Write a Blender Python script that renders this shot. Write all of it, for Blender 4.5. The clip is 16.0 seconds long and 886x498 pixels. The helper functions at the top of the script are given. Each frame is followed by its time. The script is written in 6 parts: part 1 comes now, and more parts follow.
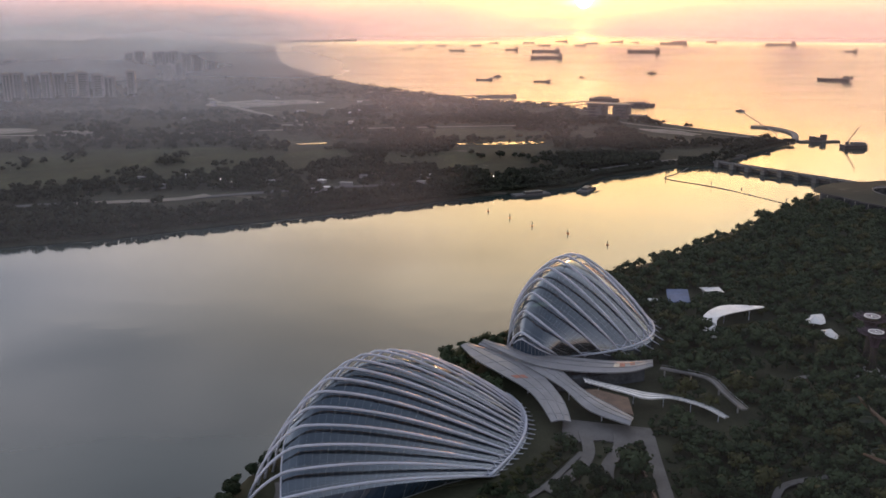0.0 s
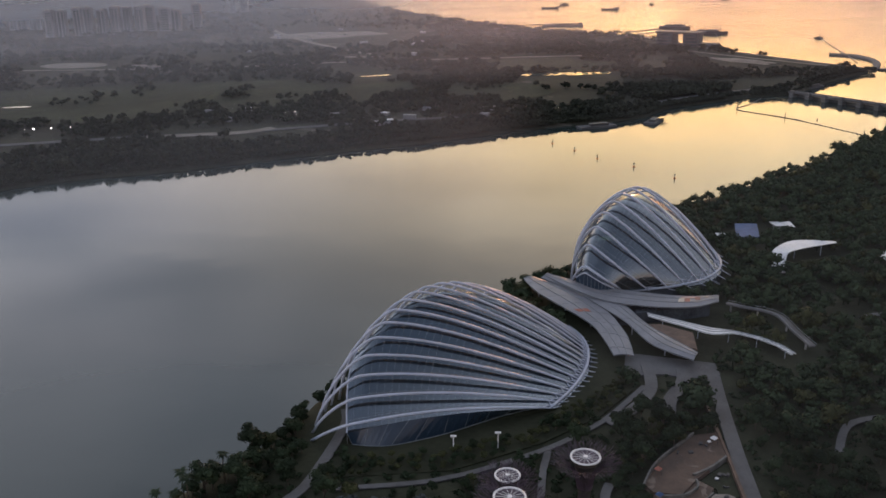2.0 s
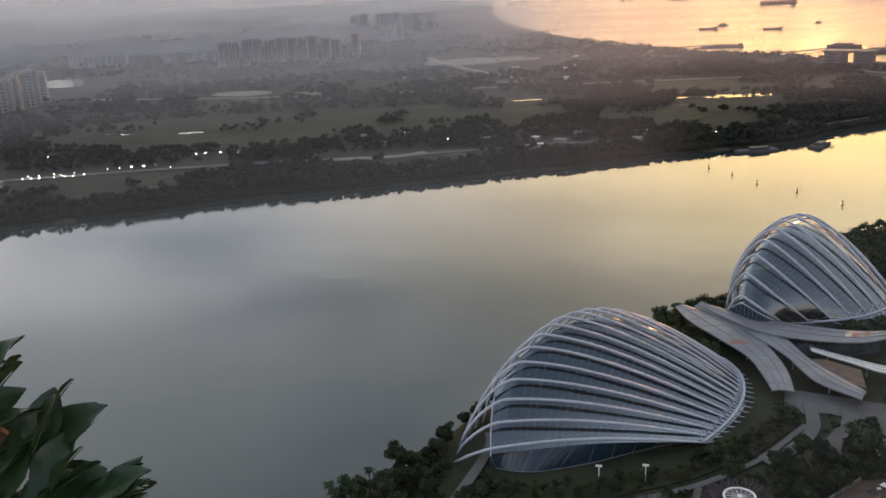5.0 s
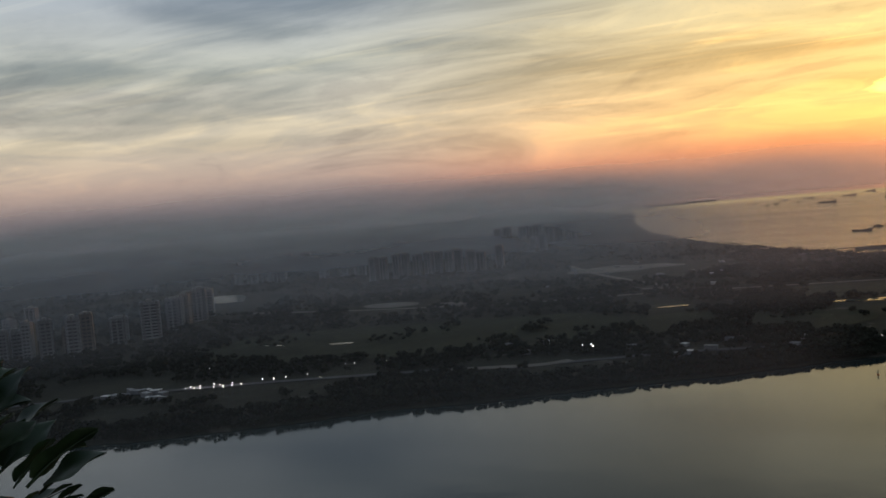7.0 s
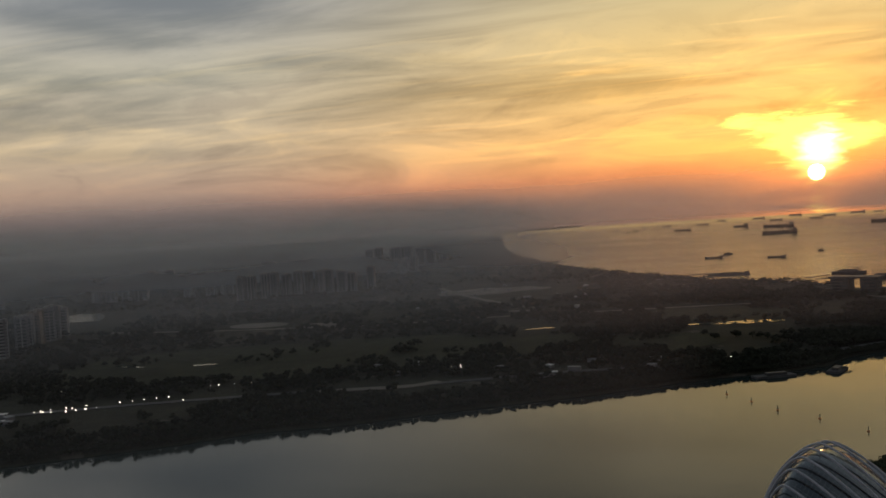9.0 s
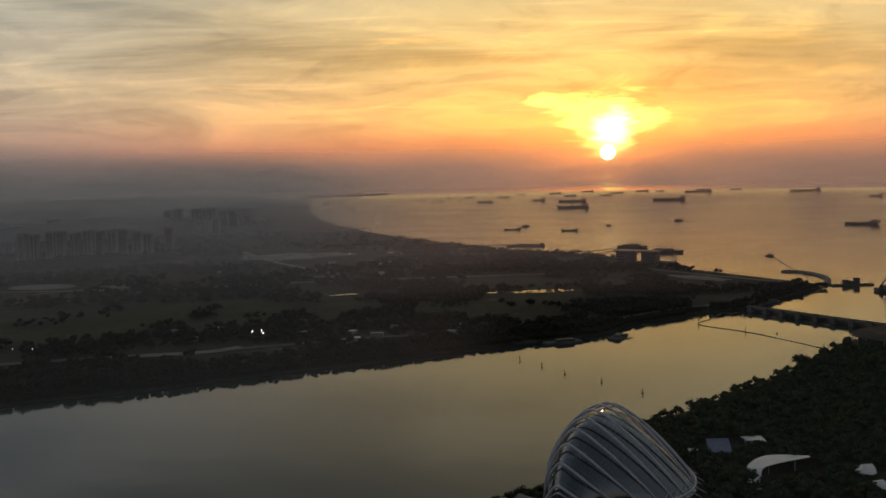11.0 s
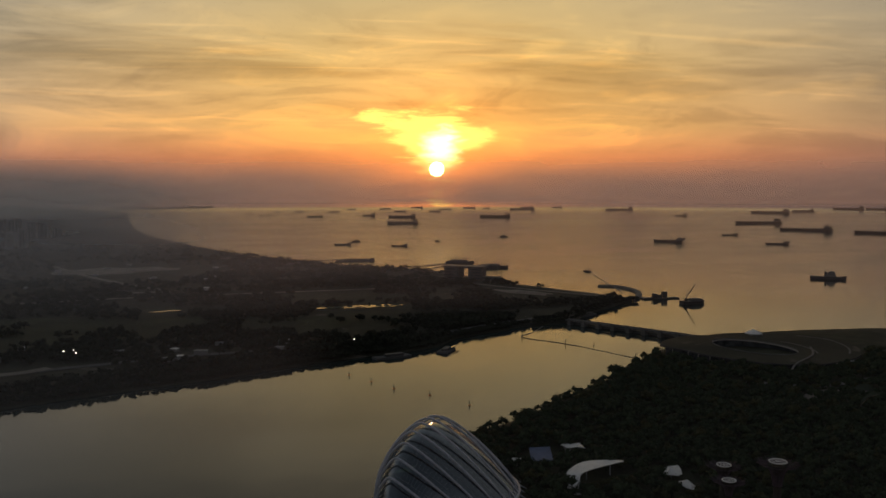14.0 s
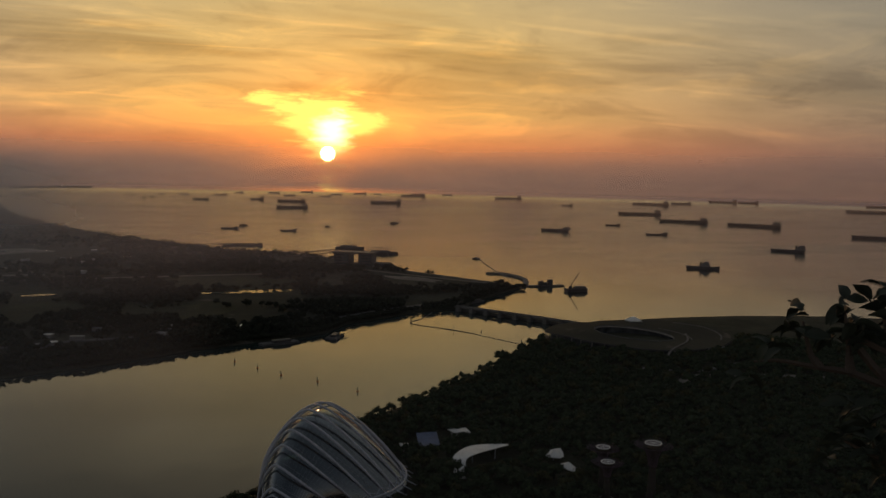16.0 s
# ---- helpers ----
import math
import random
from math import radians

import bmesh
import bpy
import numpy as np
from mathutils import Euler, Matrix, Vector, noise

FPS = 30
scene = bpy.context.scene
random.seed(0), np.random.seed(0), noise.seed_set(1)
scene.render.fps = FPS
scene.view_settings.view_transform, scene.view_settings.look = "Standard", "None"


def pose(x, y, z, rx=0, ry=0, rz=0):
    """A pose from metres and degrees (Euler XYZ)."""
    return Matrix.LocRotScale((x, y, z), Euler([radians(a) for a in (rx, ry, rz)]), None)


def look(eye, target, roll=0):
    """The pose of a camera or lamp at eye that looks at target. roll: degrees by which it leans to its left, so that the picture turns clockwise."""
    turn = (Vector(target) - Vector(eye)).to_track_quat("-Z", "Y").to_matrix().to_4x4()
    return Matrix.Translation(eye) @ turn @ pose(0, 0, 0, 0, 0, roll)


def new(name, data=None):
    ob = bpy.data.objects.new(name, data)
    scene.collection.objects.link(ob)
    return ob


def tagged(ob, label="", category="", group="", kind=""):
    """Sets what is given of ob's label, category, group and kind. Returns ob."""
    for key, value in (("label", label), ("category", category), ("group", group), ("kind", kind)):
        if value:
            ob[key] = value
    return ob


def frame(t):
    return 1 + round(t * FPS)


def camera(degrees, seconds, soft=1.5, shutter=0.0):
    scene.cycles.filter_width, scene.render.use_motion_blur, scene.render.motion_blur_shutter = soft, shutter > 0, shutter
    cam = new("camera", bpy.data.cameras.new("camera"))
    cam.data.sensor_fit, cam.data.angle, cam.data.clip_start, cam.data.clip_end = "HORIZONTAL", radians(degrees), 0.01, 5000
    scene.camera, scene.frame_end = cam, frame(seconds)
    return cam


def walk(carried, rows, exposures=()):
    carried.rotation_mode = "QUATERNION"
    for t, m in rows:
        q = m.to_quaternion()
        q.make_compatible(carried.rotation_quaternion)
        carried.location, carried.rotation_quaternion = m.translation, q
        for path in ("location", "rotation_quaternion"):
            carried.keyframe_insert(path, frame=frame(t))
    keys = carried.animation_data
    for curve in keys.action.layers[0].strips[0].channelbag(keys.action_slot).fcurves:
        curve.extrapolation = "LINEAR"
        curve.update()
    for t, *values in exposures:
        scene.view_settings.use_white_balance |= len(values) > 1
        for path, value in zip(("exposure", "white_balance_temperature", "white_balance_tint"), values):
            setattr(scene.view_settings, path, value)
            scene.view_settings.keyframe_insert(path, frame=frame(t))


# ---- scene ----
cam = camera(54.0, 16.0, soft=1.6)
EYE = 190.0          # height of the lookout over the water
PATH = [
    (0.0, 75.400, -0.000, -0.000),
    (0.5, 75.902, 0.122, 1.460),
    (1.0, 75.250, 0.460, 2.567),
    (1.5, 73.034, 0.721, 3.178),
    (2.0, 71.031, 0.974, 4.046),
    (2.5, 68.727, 1.401, 4.525),
    (3.0, 65.671, 1.889, 5.012),
    (3.2, 64.557, 1.882, 5.394),
    (5.3, 75.017, 3.041, 14.903),
    (5.5, 76.413, 3.185, 15.649),
    (6.0, 80.356, 3.915, 18.813),
    (6.5, 84.229, 4.771, 22.012),
    (7.0, 87.216, 5.027, 22.870),
    (7.5, 88.715, 4.903, 21.837),
    (8.0, 88.813, 4.665, 20.077),
    (8.2, 88.760, 4.559, 19.133),
    (10.3, 86.731, 1.794, 6.379),
    (10.5, 86.530, 1.670, 5.291),
    (11.0, 85.227, 1.133, 1.837),
    (11.5, 84.589, 0.781, -1.215),
    (12.0, 84.362, 0.421, -4.611),
    (12.5, 85.133, -0.071, -6.639),
    (13.0, 86.384, -0.267, -7.590),
    (13.5, 86.392, 0.018, -8.424),
    (14.0, 86.105, 0.021, -9.278),
    (14.5, 85.830, -0.097, -10.356),
    (15.0, 85.653, -0.350, -11.804),
    (15.5, 85.533, -0.821, -14.106),
    (16.0, 85.288, -1.363, -16.414),
]
EXPOSURE = [(0.0, 2.7, 6400, 24), (1.0, 2.35, 6450, 25), (1.5, 2.25, 6350, 24), (2.0, 2.55, 6250, 23), (3.2, 3.1, 6250, 19), (5.5, 2.5, 6500, 16), (6.2, 1.75, 6300, 13), (7.0, 0.9, 5900, 9), (7.5, 0.6, 6600, 10),
            (10.5, 0.68, 6800, 12), (12.5, 0.73, 6700, 13), (13.5, 0.68, 6650, 13), (14.0, 0.3, 6900, 15), (15.0, 0.0, 6950, 14), (16.0, 0.2, 7000, 14)]
walk(cam, [(t, pose(0, 0, EYE, a, b, c)) for t, a, b, c in PATH], EXPOSURE)

# ---------------------------------------------------------------- light
SUN_AZ, SUN_EL = radians(8.87), radians(1.35)   # azimuth to the right of +y
SUN_DIR = Vector((math.sin(SUN_AZ) * math.cos(SUN_EL), math.cos(SUN_AZ) * math.cos(SUN_EL), math.sin(SUN_EL)))


class Nodes:
    """Short way to write node trees: n.math('ADD', a, b) and so on."""

    def __init__(self, tree):
        self.tree = tree
        tree.nodes.clear()

    def make(self, kind):
        return self.tree.nodes.new(kind)

    def put(self, socket, value):
        if isinstance(value, bpy.types.NodeSocket):
            self.tree.links.new(value, socket)
        elif isinstance(value, (tuple, list)) and len(value) == 3 and socket.type == "RGBA":
            socket.default_value = (*value, 1)
        else:
            socket.default_value = value

    def math(self, op, a, b=0.0, c=0.0, clamp=False):
        node = self.make("ShaderNodeMath")
        node.operation, node.use_clamp = op, clamp
        for socket, value in zip(node.inputs, (a, b, c)):
            self.put(socket, value)
        return node.outputs[0]

    def vec(self, op, a, b=(0, 0, 0)):
        node = self.make("ShaderNodeVectorMath")
        node.operation = op
        self.put(node.inputs[0], a)
        self.put(node.inputs[1], b)
        return node.outputs["Value" if op in ("DOT_PRODUCT", "LENGTH") else "Vector"]

    def xyz(self, a):
        node = self.make("ShaderNodeSeparateXYZ")
        self.put(node.inputs[0], a)
        return node.outputs

    def join(self, x, y, z):
        node = self.make("ShaderNodeCombineXYZ")
        for socket, value in zip(node.inputs, (x, y, z)):
            self.put(socket, value)
        return node.outputs[0]

    def ramp(self, fac, stops, mode="LINEAR"):
        node = self.make("ShaderNodeValToRGB")
        node.color_ramp.interpolation = mode
        ends = node.color_ramp.elements
        while len(ends) < len(stops):
            ends.new(0.5)
        for end, (at, colour) in zip(ends, stops):
            end.position = at
            end.color = (*colour, 1) if isinstance(colour, tuple) else (colour, colour, colour, 1)
        self.put(node.inputs[0], fac)
        return node.outputs[0]

    def mix(self, fac, a, b, blend="MIX"):
        node = self.make("ShaderNodeMix")
        node.data_type, node.blend_type, node.clamp_factor = "RGBA", blend, True
        self.put(node.inputs[0], fac)
        self.put(node.inputs[6], a)
        self.put(node.inputs[7], b)
        return node.outputs[2]

    def noise(self, vector, scale, detail=4.0, rough=0.55, warp=0.0):
        node = self.make("ShaderNodeTexNoise")
        self.put(node.inputs["Vector"], vector)
        self.put(node.inputs["Scale"], scale)
        self.put(node.inputs["Detail"], detail)
        self.put(node.inputs["Roughness"], rough)
        self.put(node.inputs["Distortion"], warp)
        return node.outputs[0]

    def range(self, value, a, b, c=0.0, d=1.0, smooth=True):
        node = self.make("ShaderNodeMapRange")
        node.interpolation_type = "SMOOTHSTEP" if smooth else "LINEAR"
        for socket, v in zip(node.inputs, (value, a, b, c, d)):
            self.put(socket, v)
        return node.outputs[0]


def sky():
    """A hazy dawn: grey-violet haze on the horizon, an orange belt over it, thin streaked cloud above, the sun low in a gap."""
    world = bpy.data.worlds.new("world")
    scene.world = world
    world.use_nodes = True
    n = Nodes(world.node_tree)
    way = n.make("ShaderNodeTexCoord").outputs["Generated"]
    x, y, z = n.xyz(way)
    height = n.math("MULTIPLY", n.math("ARCSINE", z), 180 / math.pi)      # degrees over the horizon
    toward = n.vec("DOT_PRODUCT", way, tuple(SUN_DIR))
    angle = n.math("MULTIPLY", n.math("ARCCOSINE", n.math("MINIMUM", toward, 0.999999)), 180 / math.pi)
    # azimuth from the sun, degrees, right positive
    side = n.math("MULTIPLY", n.math("SUBTRACT", n.math("ARCTAN2", x, y), SUN_AZ), 180 / math.pi)
    # cloud sheet: the sky plane seen in perspective, streaks along one way
    deep = n.math("ADD", n.math("MAXIMUM", z, 0.0), 0.07)
    px, py = n.math("DIVIDE", x, deep), n.math("DIVIDE", y, deep)
    plane = n.join(n.math("ADD", n.math("MULTIPLY", px, 0.55), n.math("MULTIPLY", py, 0.16)), n.math("SUBTRACT", n.math("MULTIPLY", py, 0.75), n.math("MULTIPLY", px, 0.35)), 0.0)
    broad = n.noise(plane, 0.75, 3.0, 0.5, 0.4)
    fine = n.noise(n.join(n.math("MULTIPLY", px, 0.8), n.math("MULTIPLY", py, 1.9), 3.0), 1.1, 7.0, 0.6, 0.5)
    cloud = n.range(n.math("ADD", n.math("MULTIPLY", broad, 0.68), n.math("MULTIPLY", fine, 0.32)), 0.42, 0.60)
    warm = n.range(angle, 42.0, 3.0)
    # colours over the height, near the sun and away from it
    h = n.math("DIVIDE", n.math("ADD", height, 6.0), 36.0)

    def at(deg):
        return (deg + 6.0) / 36.0

    near = n.ramp(h, [(at(-5), (0.17, 0.105, 0.075)), (at(-1.2), (0.17, 0.10, 0.072)), (at(0.0), (0.25, 0.130, 0.085)), (at(0.9), (0.42, 0.175, 0.085)), (at(2.0), (0.78, 0.26, 0.075)),
                      (at(4.0), (0.76, 0.40, 0.11)), (at(8), (0.66, 0.43, 0.145)), (at(13), (0.49, 0.385, 0.18)), (at(28), (0.30, 0.29, 0.23))])
    away = n.ramp(h, [(at(-5), (0.075, 0.068, 0.078)), (at(-1.5), (0.078, 0.068, 0.078)), (at(-0.2), (0.095, 0.080, 0.088)), (at(1.2), (0.185, 0.135, 0.125)), (at(2.8), (0.29, 0.205, 0.155)),
                      (at(5.5), (0.37, 0.305, 0.215)), (at(10), (0.33, 0.315, 0.255)), (at(14), (0.26, 0.268, 0.265)), (at(28), (0.22, 0.235, 0.24))])
    base = n.mix(warm, away, near)
    # thin cloud: darker and greyer patches, lit edges
    shade = n.mix(warm, (0.44, 0.49, 0.55), (0.62, 0.56, 0.50))
    covered = n.mix(n.math("MULTIPLY", cloud, n.range(height, 2.0, 9.0, 0.0, 0.9)), base, n.mix(1.0, base, shade, "MULTIPLY"))
    streak = n.range(n.noise(n.join(n.math("MULTIPLY", px, 0.5), n.math("MULTIPLY", py, 2.6), 8.0), 1.2, 6.0, 0.6, 0.9), 0.53, 0.72)
    covered = n.mix(n.range(side, 8.0, 45.0, 0.0, 1.0), covered, n.mix(1.0, covered, (0.62, 0.60, 0.58), "MULTIPLY"))
    lit = n.mix(n.math("MULTIPLY", streak, n.range(height, 1.5, 5.0, 0.0, 0.55)), covered, n.mix(1.0, covered, n.mix(warm, (1.35, 1.28, 1.15), (1.6, 1.45, 1.25)), "MULTIPLY"))
    # puffs of low cloud over the orange belt
    puff = n.noise(n.join(n.math("MULTIPLY", side, 0.10), n.math("MULTIPLY", height, 0.42), 5.0), 1.0, 6.0, 0.62, 0.9)
    band = n.math("MULTIPLY", n.range(height, 1.0, 3.0), n.range(height, 15.0, 6.0))
    lit = n.mix(n.math("MULTIPLY", n.range(puff, 0.50, 0.66), n.math("MULTIPLY", band, 0.65)), lit, n.mix(1.0, lit, n.mix(warm, (1.30, 1.24, 1.12), (1.45, 1.35, 1.15)), "MULTIPLY"))
    lit = n.mix(n.math("MULTIPLY", n.range(puff, 0.48, 0.34), n.math("MULTIPLY", band, 0.6)), lit, n.mix(1.0, lit, (0.70, 0.70, 0.74), "MULTIPLY"))
    # glow round the sun: wide and orange, then a torn yellow gap above the disc, then the disc
    wide = n.math("POWER", n.range(angle, 13.0, 0.0, smooth=False), 2.2)
    glow = n.mix(1.0, lit, n.mix(wide, (0, 0, 0), (0.52, 0.15, 0.01)), "ADD")
    close = n.math("POWER", n.range(angle, 6.0, 0.3, smooth=False), 1.6)
    glow = n.mix(1.0, glow, n.mix(close, (0, 0, 0), (0.55, 0.11, 0.0)), "ADD")
    torn = n.noise(n.join(n.math("MULTIPLY", side, 0.34), n.math("MULTIPLY", height, 1.7), 1.7), 1.0, 7.0, 0.68, 0.7)
    over = n.math("SUBTRACT", height, 1.35)      # degrees over the disc
    rise = n.math("DIVIDE", n.math("ADD", over, 1.0), 5.0)

    def brim(stops):
        ramp = n.ramp(rise, [((at_deg + 1.0) / 5.0, (value + 6.0) / 12.0) for at_deg, value in stops])
        return n.math("SUBTRACT", n.math("MULTIPLY", ramp, 12.0), 6.0)
    left = brim([(-0.6, -0.4), (0.0, -1.2), (0.5, -2.0), (1.0, -2.4), (1.4, -2.8), (1.9, -3.7), (2.8, -4.4), (3.4, -5.4)])
    right = brim([(-0.6, 0.4), (0.0, 0.9), (0.5, 1.9), (0.95, 0.9), (1.4, 3.0), (1.9, 4.8), (2.4, 4.0), (2.8, 2.8), (3.4, 1.8)])
    gap = n.math("MINIMUM", n.math("SUBTRACT", side, left), n.math("SUBTRACT", right, side))
    gap = n.math("MINIMUM", gap, n.math("MULTIPLY", n.math("SUBTRACT", 3.8, over), 2.0))
    gap = n.math("ADD", gap, n.math("MULTIPLY", n.math("SUBTRACT", torn, 0.5), 6.5))
    gapped = n.mix(n.range(gap, -0.2, 1.5, 0.0, 0.92), glow, (1.5, 0.98, 0.2))
    core = n.math("SQRT", n.math("ADD", n.math("POWER", n.math("MULTIPLY", n.math("SUBTRACT", side, 0.3), 0.8), 2.0), n.math("POWER", n.math("MULTIPLY", n.math("SUBTRACT", height, 2.6), 0.75), 2.0)))
    cored = n.mix(n.range(n.math("ADD", core, n.math("MULTIPLY", n.math("SUBTRACT", torn, 0.5), 2.4)), 1.35, 0.1), gapped, (3.5, 2.6, 1.1))
    disc = n.mix(n.range(angle, 0.52, 0.34), cored, (60.0, 28.0, 9.0))
    # high sky: the clear dawn sky carries on overhead
    clear = n.make("ShaderNodeTexSky")
    clear.sky_type, clear.sun_disc, clear.sun_elevation, clear.sun_rotation, clear.altitude = "NISHITA", False, SUN_EL, SUN_AZ, 190.0
    zenith = n.mix(n.range(height, 16.0, 60.0, 0.0, 0.75), disc, n.mix(1.0, clear.outputs[0], (0.12, 0.12, 0.12), "MULTIPLY"))
    zenith = n.mix(n.range(angle, 60.0, 125.0), zenith, n.mix(1.0, zenith, (0.78, 0.82, 0.90), "MULTIPLY"))
    back = n.make("ShaderNodeBackground")
    n.put(back.inputs[0], zenith)
    n.put(back.inputs[1], 1.0)
    out = n.make("ShaderNodeOutputWorld")
    n.tree.links.new(back.outputs[0], out.inputs[0])


sky()
sun = new("sun", bpy.data.lights.new("sun", "SUN"))
sun.data.energy, sun.data.angle, sun.data.color = 0.15, radians(0.9), (1.0, 0.48, 0.22)
sun.matrix_world = look(SUN_DIR * 1000, (0, 0, 0))
# ---------------------------------------------------------------- materials
def material(name, colour, rough=0.7, dark=None, scale=0.2, fine=2.0, bump=0.0, metal=0.0, by_object=0.0, by_island=0.0, spec=0.5, spots=None):
    """A worn surface: two colours mixed by broad and fine noise, with relief; scale in waves a metre."""
    m = bpy.data.materials.new(name)
    m.use_nodes = True
    n = Nodes(m.node_tree)
    place = n.make("ShaderNodeTexCoord").outputs["Object"]
    dark = dark or tuple(c * 0.6 for c in colour)
    broad, grain = n.noise(place, scale, 4.0, 0.6), n.noise(place, fine, 5.0, 0.65)
    tone = n.range(n.math("ADD", n.math("MULTIPLY", broad, 0.65), n.math("MULTIPLY", grain, 0.35)), 0.33, 0.67)
    tint = n.mix(tone, dark, colour)
    if spots:
        tint = n.mix(n.range(n.noise(place, spots[1], 3.0, 0.6, 0.6), spots[2], spots[2] + 0.08), tint, spots[0])
    for amount, kind, socket in ((by_object, "ShaderNodeObjectInfo", "Random"), (by_island, "ShaderNodeNewGeometry", "Random Per Island")):
        if amount:
            own = n.make(kind).outputs[socket]
            tint = n.mix(1.0, tint, n.ramp(own, [(0.0, 1 - amount), (1.0, 1.0)]), "MULTIPLY")
    shader = n.make("ShaderNodeBsdfPrincipled")
    n.put(shader.inputs["Base Color"], tint)
    n.put(shader.inputs["Roughness"], n.range(grain, 0.2, 0.8, max(rough - 0.08, 0.02), min(rough + 0.08, 1.0)))
    n.put(shader.inputs["Metallic"], metal)
    n.put(shader.inputs["Specular IOR Level"], spec)
    if bump:
        relief = n.make("ShaderNodeBump")
        n.put(relief.inputs["Height"], grain)
        n.put(relief.inputs["Distance"], bump)
        n.put(shader.inputs["Normal"], relief.outputs[0])
    out = n.make("ShaderNodeOutputMaterial")
    n.tree.links.new(shader.outputs[0], out.inputs[0])
    return m


def water_material(name, colour, ripple, rough=0.06, scale=0.05):
    """Calm water: dark body, sky mirrored in slow ripples with smoother and rougher lanes."""
    m = bpy.data.materials.new(name)
    m.use_nodes = True
    n = Nodes(m.node_tree)
    place = n.make("ShaderNodeTexCoord").outputs["Object"]
    x, y, z = n.xyz(place)
    lanes = n.noise(n.join(n.math("MULTIPLY", x, 0.3), y, z), 0.006, 5.0, 0.6, 0.6)
    waves = n.math("ADD", n.noise(place, scale, 3.0, 0.5), n.math("MULTIPLY", n.noise(place, scale * 7, 3.0, 0.5), 0.18))
    relief = n.make("ShaderNodeBump")
    n.put(relief.inputs["Height"], waves)
    n.put(relief.inputs["Strength"], 1.0)
    n.put(relief.inputs["Distance"], ripple)
    shader = n.make("ShaderNodeBsdfPrincipled")
    n.put(shader.inputs["Base Color"], n.mix(n.range(lanes, 0.4, 0.62), colour, tuple(c * 1.25 for c in colour)))
    calm = n.range(lanes, 0.35, 0.65, rough, rough + 0.07)
    n.put(shader.inputs["Roughness"], n.math("ADD", calm, n.range(y, 1350.0, 1900.0, 0.0, 0.06)))   # the open sea is rougher than the bay
    n.put(shader.inputs["IOR"], 1.38)
    n.put(shader.inputs["Normal"], relief.outputs[0])
    out = n.make("ShaderNodeOutputMaterial")
    n.tree.links.new(shader.outputs[0], out.inputs[0])
    return m


def glass_material(name, tint, rough=0.05, ior=2.15):
    """Tinted glazing: the room behind shows through, the sky mirrors in it by the angle."""
    m = bpy.data.materials.new(name)
    m.use_nodes = True
    n = Nodes(m.node_tree)
    through_it = n.make("ShaderNodeBsdfTransparent")
    n.put(through_it.inputs[0], tint)
    mirror = n.make("ShaderNodeBsdfGlossy")
    n.put(mirror.inputs["Color"], (0.76, 0.88, 1.0))
    n.put(mirror.inputs["Roughness"], rough)
    edge = n.make("ShaderNodeFresnel")
    n.put(edge.inputs[0], ior)
    both = n.make("ShaderNodeMixShader")
    n.put(both.inputs[0], edge.outputs[0])
    n.tree.links.new(through_it.outputs[0], both.inputs[1])
    n.tree.links.new(mirror.outputs[0], both.inputs[2])
    out = n.make("ShaderNodeOutputMaterial")
    n.tree.links.new(both.outputs[0], out.inputs[0])
    return m


def haze_material(name, thick, top, low=0.0, sea=0.35, shore=(2, -12), clear_foot=40.0, white=1.0, through_light=0.3):
    """Morning haze painted on a see-through sheet: scatters the light of both sides, thinning upwards and in drifts."""
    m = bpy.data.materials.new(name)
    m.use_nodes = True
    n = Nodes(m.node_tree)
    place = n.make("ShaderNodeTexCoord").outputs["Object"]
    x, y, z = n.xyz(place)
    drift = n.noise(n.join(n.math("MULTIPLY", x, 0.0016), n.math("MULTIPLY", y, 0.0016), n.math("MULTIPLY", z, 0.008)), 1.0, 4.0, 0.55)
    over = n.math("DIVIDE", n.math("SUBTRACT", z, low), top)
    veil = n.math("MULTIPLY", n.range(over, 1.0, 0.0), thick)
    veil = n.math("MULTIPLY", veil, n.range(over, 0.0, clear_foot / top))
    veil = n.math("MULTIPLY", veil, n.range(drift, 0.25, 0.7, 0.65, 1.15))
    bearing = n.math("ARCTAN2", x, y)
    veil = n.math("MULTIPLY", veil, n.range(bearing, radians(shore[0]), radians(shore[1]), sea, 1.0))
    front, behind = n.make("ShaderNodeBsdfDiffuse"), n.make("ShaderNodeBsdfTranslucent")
    # haze glow put into the colour: whiter by distance, warmer towards the sun
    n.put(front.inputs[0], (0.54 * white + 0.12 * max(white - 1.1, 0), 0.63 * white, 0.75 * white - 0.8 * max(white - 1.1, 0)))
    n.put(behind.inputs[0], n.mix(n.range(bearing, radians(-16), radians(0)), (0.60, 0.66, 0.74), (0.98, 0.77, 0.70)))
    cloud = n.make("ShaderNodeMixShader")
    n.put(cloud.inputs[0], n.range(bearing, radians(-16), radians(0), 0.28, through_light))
    n.tree.links.new(front.outputs[0], cloud.inputs[1])
    n.tree.links.new(behind.outputs[0], cloud.inputs[2])
    clear = n.make("ShaderNodeBsdfTransparent")
    both = n.make("ShaderNodeMixShader")
    n.put(both.inputs[0], veil)
    n.tree.links.new(clear.outputs[0], both.inputs[1])
    n.tree.links.new(cloud.outputs[0], both.inputs[2])
    out = n.make("ShaderNodeOutputMaterial")
    n.tree.links.new(both.outputs[0], out.inputs[0])
    return m


def lamp_material(name, colour, strength):
    m = bpy.data.materials.new(name)
    m.use_nodes = True
    n = Nodes(m.node_tree)
    glow = n.make("ShaderNodeEmission")
    n.put(glow.inputs[0], colour)
    n.put(glow.inputs[1], strength)
    out = n.make("ShaderNodeOutputMaterial")
    n.tree.links.new(glow.outputs[0], out.inputs[0])
    return m


